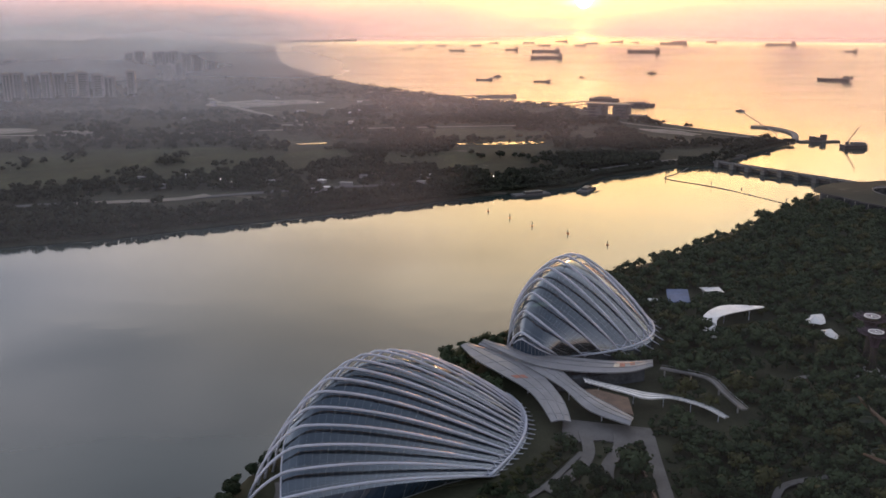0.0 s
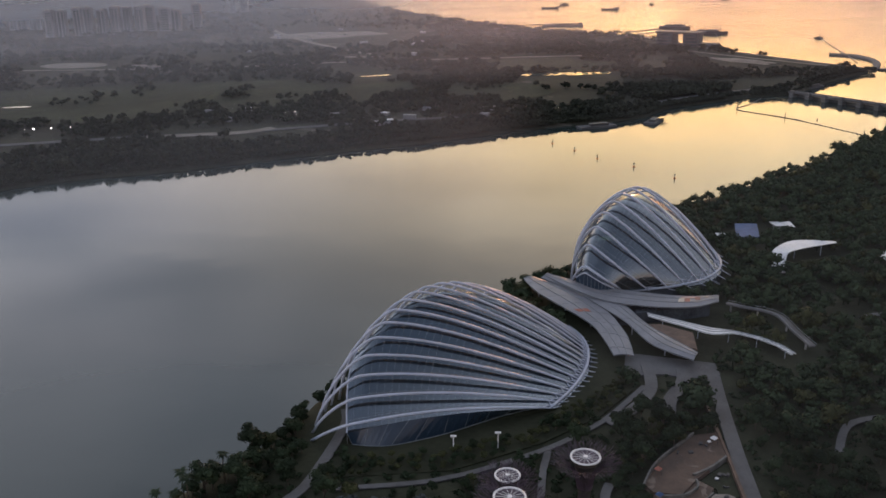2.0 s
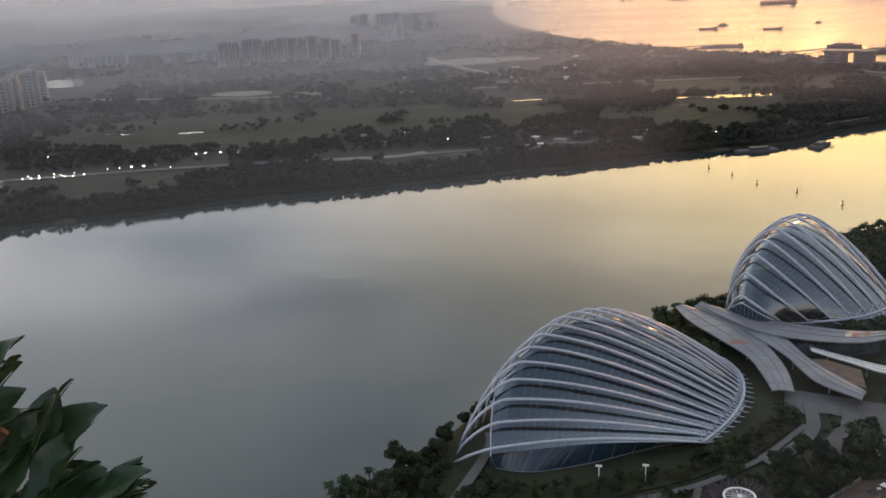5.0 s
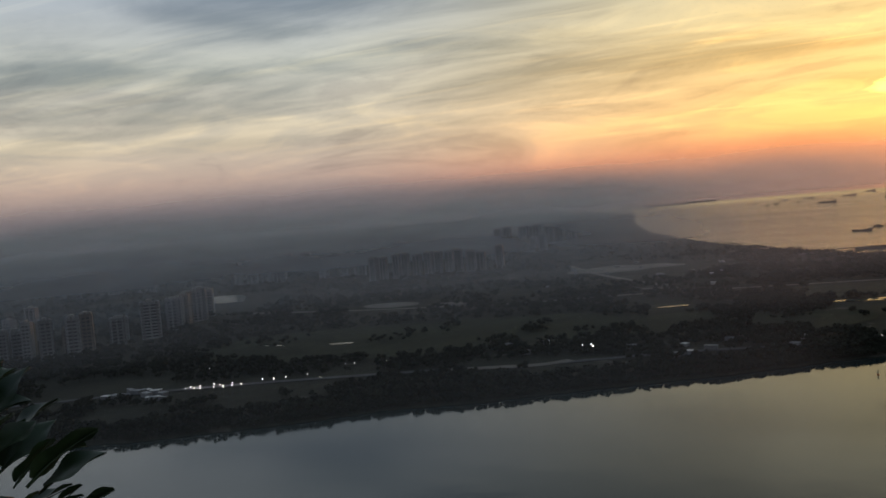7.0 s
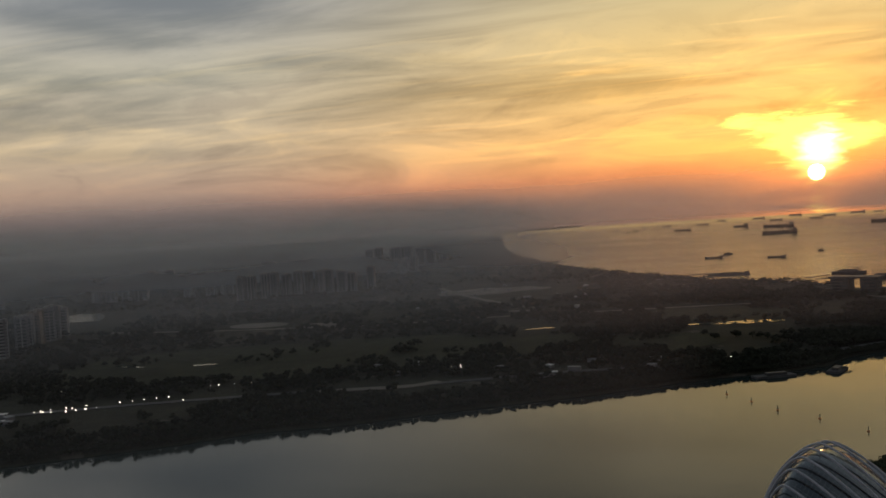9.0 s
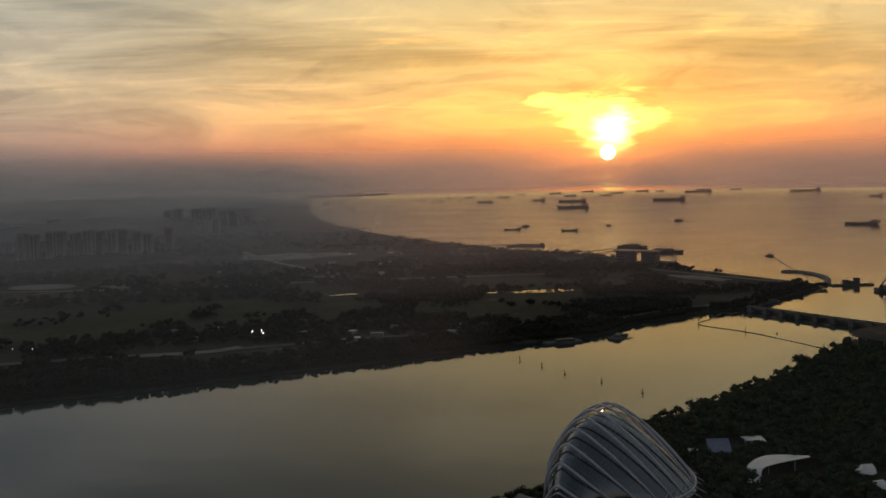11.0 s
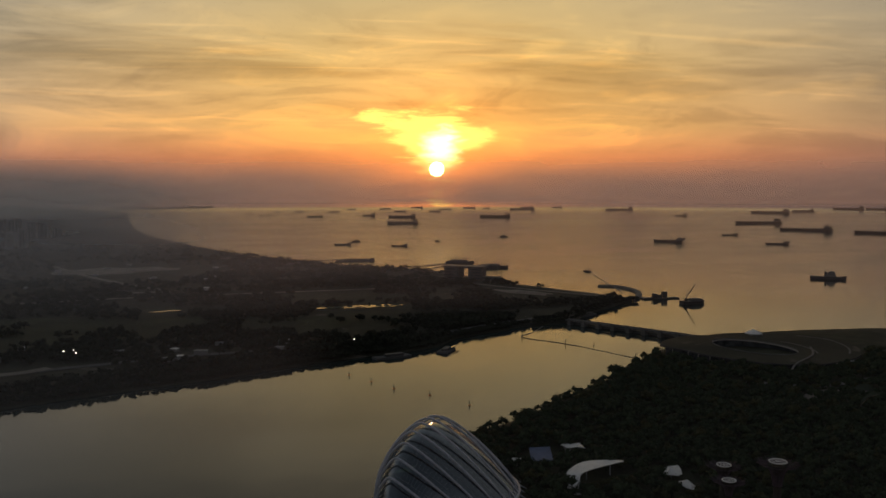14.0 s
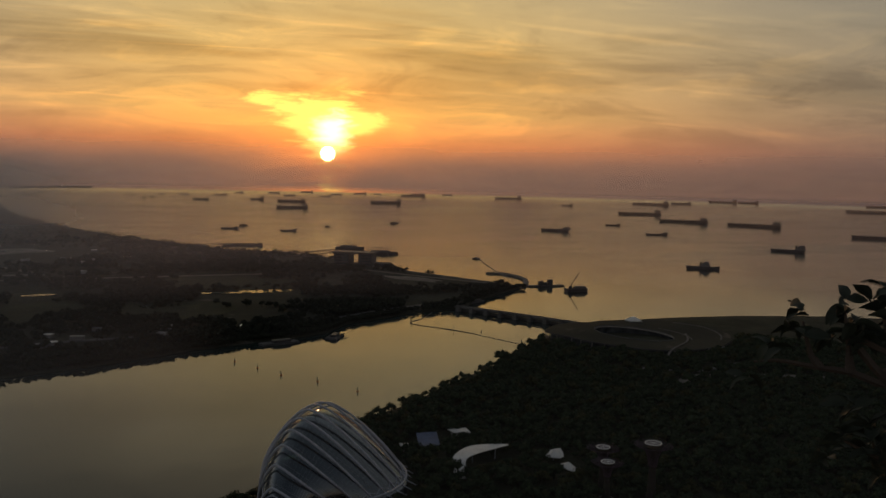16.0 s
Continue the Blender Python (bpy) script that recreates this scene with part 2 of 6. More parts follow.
SEA = water_material("sea_water", (0.024, 0.036, 0.033), 0.12, 0.04, 0.03)
POND = water_material("pond_water", (0.052, 0.068, 0.056), 0.03, 0.05, 0.2)
SOIL = material("garden_soil", (0.050, 0.052, 0.032), 0.9, (0.024, 0.027, 0.017), 0.035, 0.5, 0.3, spec=0.1)
FIELD = material("rough_grass", (0.050, 0.050, 0.036), 0.95, (0.024, 0.026, 0.020), 0.006, 0.05, 0.5, spec=0.1, spots=((0.095, 0.085, 0.070), 0.012, 0.62))
LAWN = material("mown_grass", (0.052, 0.056, 0.036), 0.95, (0.030, 0.033, 0.023), 0.012, 0.12, 0.2, spec=0.1, spots=((0.05, 0.055, 0.032), 0.02, 0.58))
SAND = material("bare_ground", (0.20, 0.18, 0.155), 0.95, (0.10, 0.09, 0.075), 0.02, 0.3, 0.3)
PAVING = material("pale_paving", (0.125, 0.122, 0.12), 0.85, (0.065, 0.062, 0.06), 0.06, 0.8, 0.05)
ASPHALT = material("asphalt", (0.075, 0.075, 0.078), 0.9, (0.045, 0.045, 0.047), 0.05, 1.0, 0.02)
CONCRETE = material("weathered_concrete", (0.36, 0.35, 0.33), 0.85, (0.20, 0.195, 0.185), 0.08, 0.9, 0.05)
STONE = material("shore_stone", (0.20, 0.185, 0.165), 0.9, (0.07, 0.068, 0.06), 0.3, 1.5, 0.3)
RIB = material("white_painted_steel", (0.37, 0.39, 0.44), 0.45, (0.42, 0.45, 0.53), 0.12, 1.2, 0.01)
BAR = material("grey_glazing_bar", (0.20, 0.22, 0.23), 0.5, (0.14, 0.155, 0.165), 0.3, 2.0)
GLASS = glass_material("tinted_glass", (0.07, 0.14, 0.16), 0.15, 2.5)
DIM_GLASS = material("dark_blue_glazing", (0.020, 0.036, 0.058), 0.22, (0.014, 0.026, 0.042), 0.1, 0.8)
ROOF = material("standing_seam_zinc", (0.21, 0.215, 0.235), 0.5, (0.15, 0.155, 0.17), 0.08, 0.9, 0.02, metal=0.25)
RUST = material("red_brown_panel", (0.33, 0.10, 0.06), 0.55, (0.20, 0.07, 0.045), 0.2, 1.5)
CREAM = material("cream_panel", (0.55, 0.48, 0.38), 0.6, (0.42, 0.36, 0.28), 0.2, 1.5)
WHITE = material("white_membrane", (0.78, 0.77, 0.75), 0.55, (0.62, 0.61, 0.60), 0.15, 1.0)
BLUE = material("blue_sheet", (0.05, 0.10, 0.22), 0.7, (0.03, 0.06, 0.14), 0.2, 1.5)
BARK = material("bark", (0.12, 0.09, 0.065), 0.95, (0.06, 0.045, 0.035), 0.5, 4.0, 0.05)
LEAF = material("tropical_foliage", (0.050, 0.072, 0.036), 0.8, (0.024, 0.036, 0.020), 0.12, 1.2, by_object=0.5, by_island=0.2, spec=0.1)
OLIVE = material("yellow_green_foliage", (0.085, 0.092, 0.036), 0.8, (0.042, 0.048, 0.02), 0.12, 1.2, by_object=0.4, by_island=0.2, spec=0.15)
SILVER = material("silver_grey_fronds", (0.17, 0.195, 0.19), 0.7, (0.07, 0.085, 0.082), 0.15, 1.2, by_object=0.4, by_island=0.2, spec=0.3)
FARLEAF = material("distant_foliage", (0.046, 0.052, 0.036), 0.9, (0.026, 0.030, 0.022), 0.02, 0.2, by_island=0.4, spec=0.1)
PLUM = material("purple_steel_branches", (0.085, 0.055, 0.072), 0.6, (0.045, 0.03, 0.042), 0.3, 2.0)
VINE = material("planted_trunk", (0.034, 0.024, 0.023), 0.9, (0.028, 0.026, 0.018), 0.3, 1.5, 0.2)
TIMBER = material("red_brown_decking", (0.17, 0.105, 0.07), 0.8, (0.085, 0.055, 0.04), 0.2, 2.5, 0.02, by_object=0.25)
PALEDECK = material("bleached_decking", (0.24, 0.205, 0.175), 0.8, (0.15, 0.125, 0.105), 0.2, 2.5, 0.02)
TOWER = material("painted_render_wall", (0.33, 0.33, 0.345), 0.85, (0.23, 0.23, 0.24), 0.02, 0.3, by_object=0.45)
WARMWALL = material("ochre_render_wall", (0.25, 0.215, 0.18), 0.85, (0.17, 0.15, 0.13), 0.02, 0.3, by_object=0.35)
PANE = material("dark_window_glass", (0.08, 0.09, 0.10), 0.15, (0.02, 0.025, 0.03), 0.1, 1.0)
HULL = material("dark_hull_paint", (0.07, 0.06, 0.065), 0.6, (0.035, 0.03, 0.034), 0.03, 0.3, by_object=0.4)
DECKHOUSE = material("ship_upperworks", (0.20, 0.185, 0.18), 0.6, (0.12, 0.11, 0.105), 0.05, 0.4, by_object=0.4)
DARKSTEEL = material("dark_steel", (0.055, 0.053, 0.055), 0.6, (0.03, 0.03, 0.03), 0.1, 1.0)
EARTH = material("trodden_earth", (0.13, 0.085, 0.058), 0.95, (0.065, 0.045, 0.034), 0.09, 1.0, 0.15, spots=((0.17, 0.13, 0.10), 0.12, 0.6))
ORANGE = material("orange_float", (0.42, 0.12, 0.04), 0.6, (0.25, 0.08, 0.03), 0.5, 2.0)
LAMP = lamp_material("lit_lamp", (1.0, 0.86, 0.68), 13.0)
# ---------------------------------------------------------------- helpers for building
def far(x, y, z=0.0):
    """Sight ends at 5 km: what lies over 2 km off is drawn in towards the lookout, all by the same rule. Returns place and scale."""
    d = max(math.hypot(x, y), 1.0)
    if d < 2000:
        return Vector((x, y, z)), 1.0
    dip, bend = EYE / d, 1.27e-5
    s = (2000 + (-dip + math.sqrt(dip * dip - 4 * bend * (2000 * dip - EYE))) / (2 * bend)) / d
    return Vector((x * s, y * s, EYE + (z - EYE) * s)), s


def thing(name, label, category, group="", kind="", at=(0, 0, 0), turn=0.0, scale=1.0):
    """An Empty at a thing's base, for its parts."""
    ob = new(name)
    ob.matrix_basis = pose(*at, 0, 0, turn) @ Matrix.Diagonal((scale, scale, scale, 1))
    return tagged(ob, label, category, group, kind)


def link(name, me, mat, parent=None, label="", smooth=False):
    if mat and not me.materials:
        me.materials.append(mat)
    if smooth:
        me.shade_smooth()
    ob = new(name, me)
    ob.parent = parent
    return tagged(ob, label)


def part(name, bm, mat, parent=None, label="", smooth=False):
    me = bpy.data.meshes.new(name)
    bmesh.ops.recalc_face_normals(bm, faces=bm.faces[:])
    bm.to_mesh(me)
    bm.free()
    return link(name, me, mat, parent, label, smooth)


def raw(name, verts, faces, mat, parent=None, label="", smooth=False):
    me = bpy.data.meshes.new(name)
    me.from_pydata([tuple(v) for v in verts], [], faces)
    me.update()
    return link(name, me, mat, parent, label, smooth)


def box(bm, x0, x1, y0, y1, z0, z1, bevel=0.0, m=None):
    made = bmesh.ops.create_cube(bm, size=1.0)["verts"]
    place = Matrix.Translation(((x0 + x1) / 2, (y0 + y1) / 2, (z0 + z1) / 2)) @ Matrix.Diagonal((x1 - x0, y1 - y0, z1 - z0, 1))
    bmesh.ops.transform(bm, matrix=(m @ place) if m else place, verts=made)
    if bevel:
        edges = {e for v in made for e in v.link_edges}
        bmesh.ops.bevel(bm, geom=list(edges), offset=bevel, segments=1, affect="EDGES")
    return bm


def tube(points, radius, sides=6, taper=None, closed=False, flat=1.0):
    """Verts and faces of a pipe along points; taper: factor at each point; flat: height over width."""
    points = [Vector(p) for p in points]
    verts, faces, count = [], [], len(points)
    for i, p in enumerate(points):
        a, b = points[(i - 1) % count if closed else max(i - 1, 0)], points[(i + 1) % count if closed else min(i + 1, count - 1)]
        along = (b - a).normalized()
        side = along.cross((0, 0, 1))
        side = side.normalized() if side.length > 1e-4 else Vector((1, 0, 0))
        up = side.cross(along)
        r = radius * (taper[i] if taper else 1.0)
        for k in range(sides):
            w = 2 * math.pi * (k + 0.5) / sides
            verts.append(p + side * (r * math.cos(w)) + up * (r * flat * math.sin(w)))
    for i in range(count if closed else count - 1):
        for k in range(sides):
            a, b, c, d = i * sides + k, i * sides + (k + 1) % sides, ((i + 1) % count) * sides + (k + 1) % sides, ((i + 1) % count) * sides + k
            faces.append((a, b, c, d))
    if not closed:
        faces.append(tuple(range(sides))[::-1])
        faces.append(tuple((count - 1) * sides + k for k in range(sides)))
    return verts, faces


def merged(pieces):
    verts, faces = [], []
    for v, f in pieces:
        base = len(verts)
        verts.extend(v)
        faces.extend(tuple(i + base for i in face) for face in f)
    return verts, faces


def smooth_line(points, count, closed=False):
    """A curve through the points."""
    pts = [Vector(p) for p in points]
    n = len(pts)
    out = []
    spans = n if closed else n - 1
    for k in range(count):
        t = k / (count if closed else count - 1) * spans
        i = min(int(t), spans - 1)
        u = t - i
        p = [pts[(i + o) % n] if closed else pts[min(max(i + o, 0), n - 1)] for o in (-1, 0, 1, 2)]
        out.append(0.5 * ((2 * p[1]) + (p[2] - p[0]) * u + (2 * p[0] - 5 * p[1] + 4 * p[2] - p[3]) * u * u + (3 * p[1] - p[0] - 3 * p[2] + p[3]) * u ** 3))
    return out


def slab(name, outline, z0, z1, mat, parent=None, label="", dome=0.0):
    """A flat sheet with thickness over a closed outline."""
    bm = bmesh.new()
    top = [bm.verts.new((p[0], p[1], z1)) for p in outline]
    face = bm.faces.new(top)
    made = bmesh.ops.extrude_face_region(bm, geom=[face])["geom"]
    bmesh.ops.translate(bm, vec=(0, 0, z0 - z1), verts=[g for g in made if isinstance(g, bmesh.types.BMVert)])
    bmesh.ops.triangulate(bm, faces=[f for f in bm.faces if len(f.verts) > 4])
    return part(name, bm, mat, parent, label)


def ribbon(name, line, width, z, mat, parent=None, label="", thick=0.25):
    """A path or road of some width along a line of (x, y), with thickness, drawn in with the distance."""
    verts, faces = [], []
    for i, p in enumerate(line):
        a, b = Vector(line[max(i - 1, 0)]), Vector(line[min(i + 1, len(line) - 1)])
        d = (b - a).to_2d().normalized()
        s = Vector((-d.y, d.x)) * width / 2
        for sx, zz in ((s, z), (-s, z), (-s, z - thick), (s, z - thick)):
            verts.append(far(p[0] + sx.x, p[1] + sx.y, zz)[0])
    for i in range(len(line) - 1):
        for k in range(4):
            faces.append((4 * i + k, 4 * i + (k + 1) % 4, 4 * i + 4 + (k + 1) % 4, 4 * i + 4 + k))
    return raw(name, verts, faces, mat, parent, label)


def reach(line, bearing):
    """How far off a shoreline of (x, y), given in order of bearing, lies on a bearing."""
    b = [math.atan2(p[0], p[1]) for p in line]
    for i in range(len(line) - 1):
        if b[i] <= bearing <= b[i + 1]:
            (x0, y0), (x1, y1) = line[i][:2], line[i + 1][:2]
            dx, dy = math.sin(bearing), math.cos(bearing)
            det = dx * (y0 - y1) - dy * (x0 - x1)
            if abs(det) < 1e-9:
                break
            return (x0 * (y0 - y1) - y0 * (x0 - x1)) / det
    return math.hypot(*(line[0] if bearing < b[0] else line[-1])[:2])


# ---------------------------------------------------------------- the large structure
# Shores as bearings go from left to right: the far bank of the bay, the sea coast behind it, the shore of the gardens.
FAR_BANK = [(-1500, 140), (-1100, 380), (-673, 583), (-584, 608), (-455, 684), (-385, 736), (-302, 768), (-213, 822), (-87, 888), (7, 949), (69, 982), (113, 1000), (160, 1028), (197, 1087),
            (302, 1161), (379, 1190), (448, 1282), (505, 1350), (557, 1404)]
SEA_COAST = [(-1430, 7600), (-1010, 5430), (-850, 4599), (-640, 3750), (-351, 2987), (-109, 2452), (105, 2152), (279, 2007), (395, 1716), (507, 1513), (566, 1415)]
GARDEN_SHORE = [(-420, -60), (-260, 110), (-139, 226), (-126, 256), (-95, 304), (-83, 336), (-68, 361), (-30, 425), (15, 484), (41, 518), (80, 575), (135, 652), (178, 685), (255, 770), (329, 843), (346, 875), (385, 905), (405, 950),
                (495, 990), (525, 1035), (612, 1055), (751, 1059), (905, 1030), (1300, 800), (1700, 300), (1500, -300)]


def wobble(x, y, size, amount):
    return noise.noise((x / size, y / size, 0.3)) * amount


def sea_sheet():
    verts, faces = [], []
    rings = [60, 120, 200, 300, 420, 560, 720, 900, 1100, 1350, 1650, 2000, 2400, 2800, 3100, 3400, 3800, 4300, 5000, 6000, 7500, 8600, 9600]
    spokes = 144
    for r in rings:
        for k in range(spokes):
            w = 2 * math.pi * k / spokes
            verts.append(far(r * math.sin(w), r * math.cos(w), 0.0)[0])
    for i in range(len(rings) - 1):
        for k in range(spokes):
            a, b = i * spokes + k, i * spokes + (k + 1) % spokes
            faces.append((a, b, b + spokes, a + spokes))
    verts.append(Vector((0, 0, 0)))
    faces.extend((len(verts) - 1, (k + 1) % spokes, k) for k in range(spokes))
    return tagged(raw("water", verts, faces, SEA, smooth=True), "calm grey-gold bay and sea at dawn with faint ripples", "water", kind="structure")


def land(name, near, outer, b0, b1, steps, rows, z, mat, label, ragged=4.0):
    """Ground between two shores, bearing by bearing, with a sloped bank at each."""
    verts, faces = [], []
    for i in range(steps + 1):
        w = b0 + (b1 - b0) * i / steps
        r0, r1 = near(w), outer(w)
        jag = ragged * noise.noise((w * 60, 1.0, 0.0)) + ragged * 0.5 * noise.noise((w * 240, 5.0, 0.0))
        r0, r1 = r0 + jag, max(r1 + jag, r0 + 12)
        line = [(r0 - 4, -1.5), (r0, 0.6), (r0 + 3, z * 0.8)]
        for k in range(rows + 1):
            u = (k / rows) ** 1.6
            r = r0 + 5 + (r1 - r0 - 10) * u
            x, y = r * math.sin(w), r * math.cos(w)
            line.append((r, z + 0.5 * noise.noise((x / 70, y / 70, 2.0))))
        line += [(r1 - 3, z * 0.8), (r1, 0.6), (r1 + 4, -1.5)]
        verts.extend(far(r * math.sin(w), r * math.cos(w), h)[0] for r, h in line)
    m = rows + 7
    for i in range(steps):
        for k in range(m - 1):
            faces.append((i * m + k, (i + 1) * m + k, (i + 1) * m + k + 1, i * m + k + 1))
    return tagged(raw(name, verts, faces, mat, smooth=True), label, "ground", kind="structure")


def bearing_of(p):
    return math.atan2(p[0], p[1])


def far_edge(w):
    first = bearing_of(SEA_COAST[0])
    return reach(SEA_COAST, w) if w > first else min(7600.0 + 4000.0 * (first - w) / radians(7), 11500.0)


sea_sheet()
land("ground", lambda w: reach(FAR_BANK, w), far_edge, radians(-84), bearing_of(FAR_BANK[-1]), 700, 46, 3.0, FIELD, "flat reclaimed land of rough grass and scrub beside the bay")
land("ground_gardens", lambda w: 20.0, lambda w: reach(GARDEN_SHORE, w), radians(-95), radians(100), 500, 40, 4.0, SOIL, "dark planted ground of the waterfront gardens", 2.0)
land("ground_far_coast", lambda w: 9000.0 + 9000 * (w + 0.165), lambda w: 9900.0 + 6000 * (w + 0.165), radians(-11.5), radians(-5.5), 60, 4, 4.0, FARLEAF, "hazy wooded coast on the far side of the bay", 60.0)


def mist(name, reach_at, thick, top, sea, shore, next_bank, b0=-75, b1=60, white=1.0, through_light=0.3):
    """One curved see-through sheet standing in for a bank of mist and haze over land and sea."""
    verts, faces, steps, levels = [], [], 120, 8
    here = reach_at(0)
    foot_clear = here * far(0, here)[1] * EYE * (1 / here - 1 / next_bank)
    for i in range(steps + 1):
        w = radians(b0 + (b1 - b0) * i / steps)
        r = reach_at(w)
        foot = far(r * math.sin(w), r * math.cos(w), 0.5)[0]
        for k in range(levels + 1):
            verts.append(foot + Vector((0, 0, top * 1.02 * k / levels)))
    for i in range(steps):
        for k in range(levels):
            a = i * (levels + 1) + k
            faces.append((a, a + levels + 1, a + levels + 2, a + 1))
    ob = raw(name, verts, faces, haze_material("haze_paint", thick, top, verts[0].z, sea, shore, foot_clear, white, through_light), smooth=True)
    ob.visible_shadow = False
    return tagged(ob, "thin see-through sheet painted as grey morning haze", "mist", kind="stuff")


# two faint near sheets, added to lift the darks as hazy air does
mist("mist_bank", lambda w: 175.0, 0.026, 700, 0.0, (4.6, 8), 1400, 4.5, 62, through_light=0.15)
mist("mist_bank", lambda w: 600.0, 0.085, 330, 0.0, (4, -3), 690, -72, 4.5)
# farther sheets are denser and whiter, imitating haze that builds with distance
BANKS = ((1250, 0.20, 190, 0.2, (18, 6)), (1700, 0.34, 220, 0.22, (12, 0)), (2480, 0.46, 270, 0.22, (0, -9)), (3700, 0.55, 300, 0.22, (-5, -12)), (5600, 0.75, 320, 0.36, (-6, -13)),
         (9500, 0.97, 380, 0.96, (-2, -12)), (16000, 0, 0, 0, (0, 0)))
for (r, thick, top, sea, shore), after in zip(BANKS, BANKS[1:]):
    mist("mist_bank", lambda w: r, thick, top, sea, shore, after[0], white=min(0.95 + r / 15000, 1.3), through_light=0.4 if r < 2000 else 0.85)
# ---------------------------------------------------------------- the two glasshouses
def rib_point(q, s, u, lift=0.0):
    """A point of a glasshouse's shell: s from the front rib (0) to the rear one (1), u along a rib from its hinge foot (0) to its outer foot (1)."""
    def quad(a, b, c):
        return (1 - s) ** 2 * a + 2 * s * (1 - s) * b + s * s * c
    ax, ay = quad(q["hinge"][0][0], q["hinge"][1][0], q["hinge"][2][0]), quad(q["hinge"][0][1], q["hinge"][1][1], q["hinge"][2][1])
    bx, by = quad(q["foot"][0][0], q["foot"][1][0], q["foot"][2][0]), quad(q["foot"][0][1], q["foot"][1][1], q["foot"][2][1])
    rise = quad(*q["rise"])
    dx, dy = bx - ax, by - ay
    size = math.hypot(dx, dy)
    bow = -q["bow"] * (2 * s - 1) * math.sin(math.pi * u)
    top = q["top"][0] + (q["top"][1] - q["top"][0]) * s
    if u < top:
        f = 1 - ((top - u) / top) ** q["climb"]
    else:
        f = max(1 - ((u - top) / (1 - top)) ** q["drop"], 0.0) ** (1 / q["drop"])
    z = q["base"] + max(rise + lift, 0.3) * f
    p = Vector((ax + dx * u - dy / size * bow, ay + dy * u + dx / size * bow, z))
    # the lowest ribs of the long house lean out over its front wall
    lean = q.get("lean", 0.0) * max(0.0, 1 - s / 0.3) ** 2 * math.sin(math.pi * u) ** 0.6 if 0 < u < 1 else 0.0
    return p + (Vector((0, 0, EYE)) - p) * lean


FLOWER = dict(hinge=((23.59, 333.99), (56.92, 374.6), (33.52, 419.19)), foot=((-77.99, 302.13), (-86.83, 355.3), (2.8, 393.2)), rise=(3.81, 86.31, 8.16), top=(0.85, 0.62), climb=1.39, drop=1.51,
              base=2.94, bow=-6.56, lean=0.052, skirt=((20, 333.5), (3.1, 325.9), (-11.1, 316.9), (-24.7, 307.8), (-42.5, 299.3), (-51.5, 297.7), (-60.5, 298.7)), ribs=19, edge=(0.86, 0.90), ground=4.0, fat=0.64)
CLOUD = dict(hinge=((67.64, 459.05), (159.09, 455.67), (120.4, 564.67)), foot=((35.72, 459.33), (44.34, 540.62), (48.58, 551.35)), rise=(19.2, 83.44, 3.94), top=(0.76, 0.45), climb=1.44, drop=1.49,
             base=7.0, bow=16.91, ribs=14, edge=(0.90, 0.92), ground=4.0, fat=0.72)


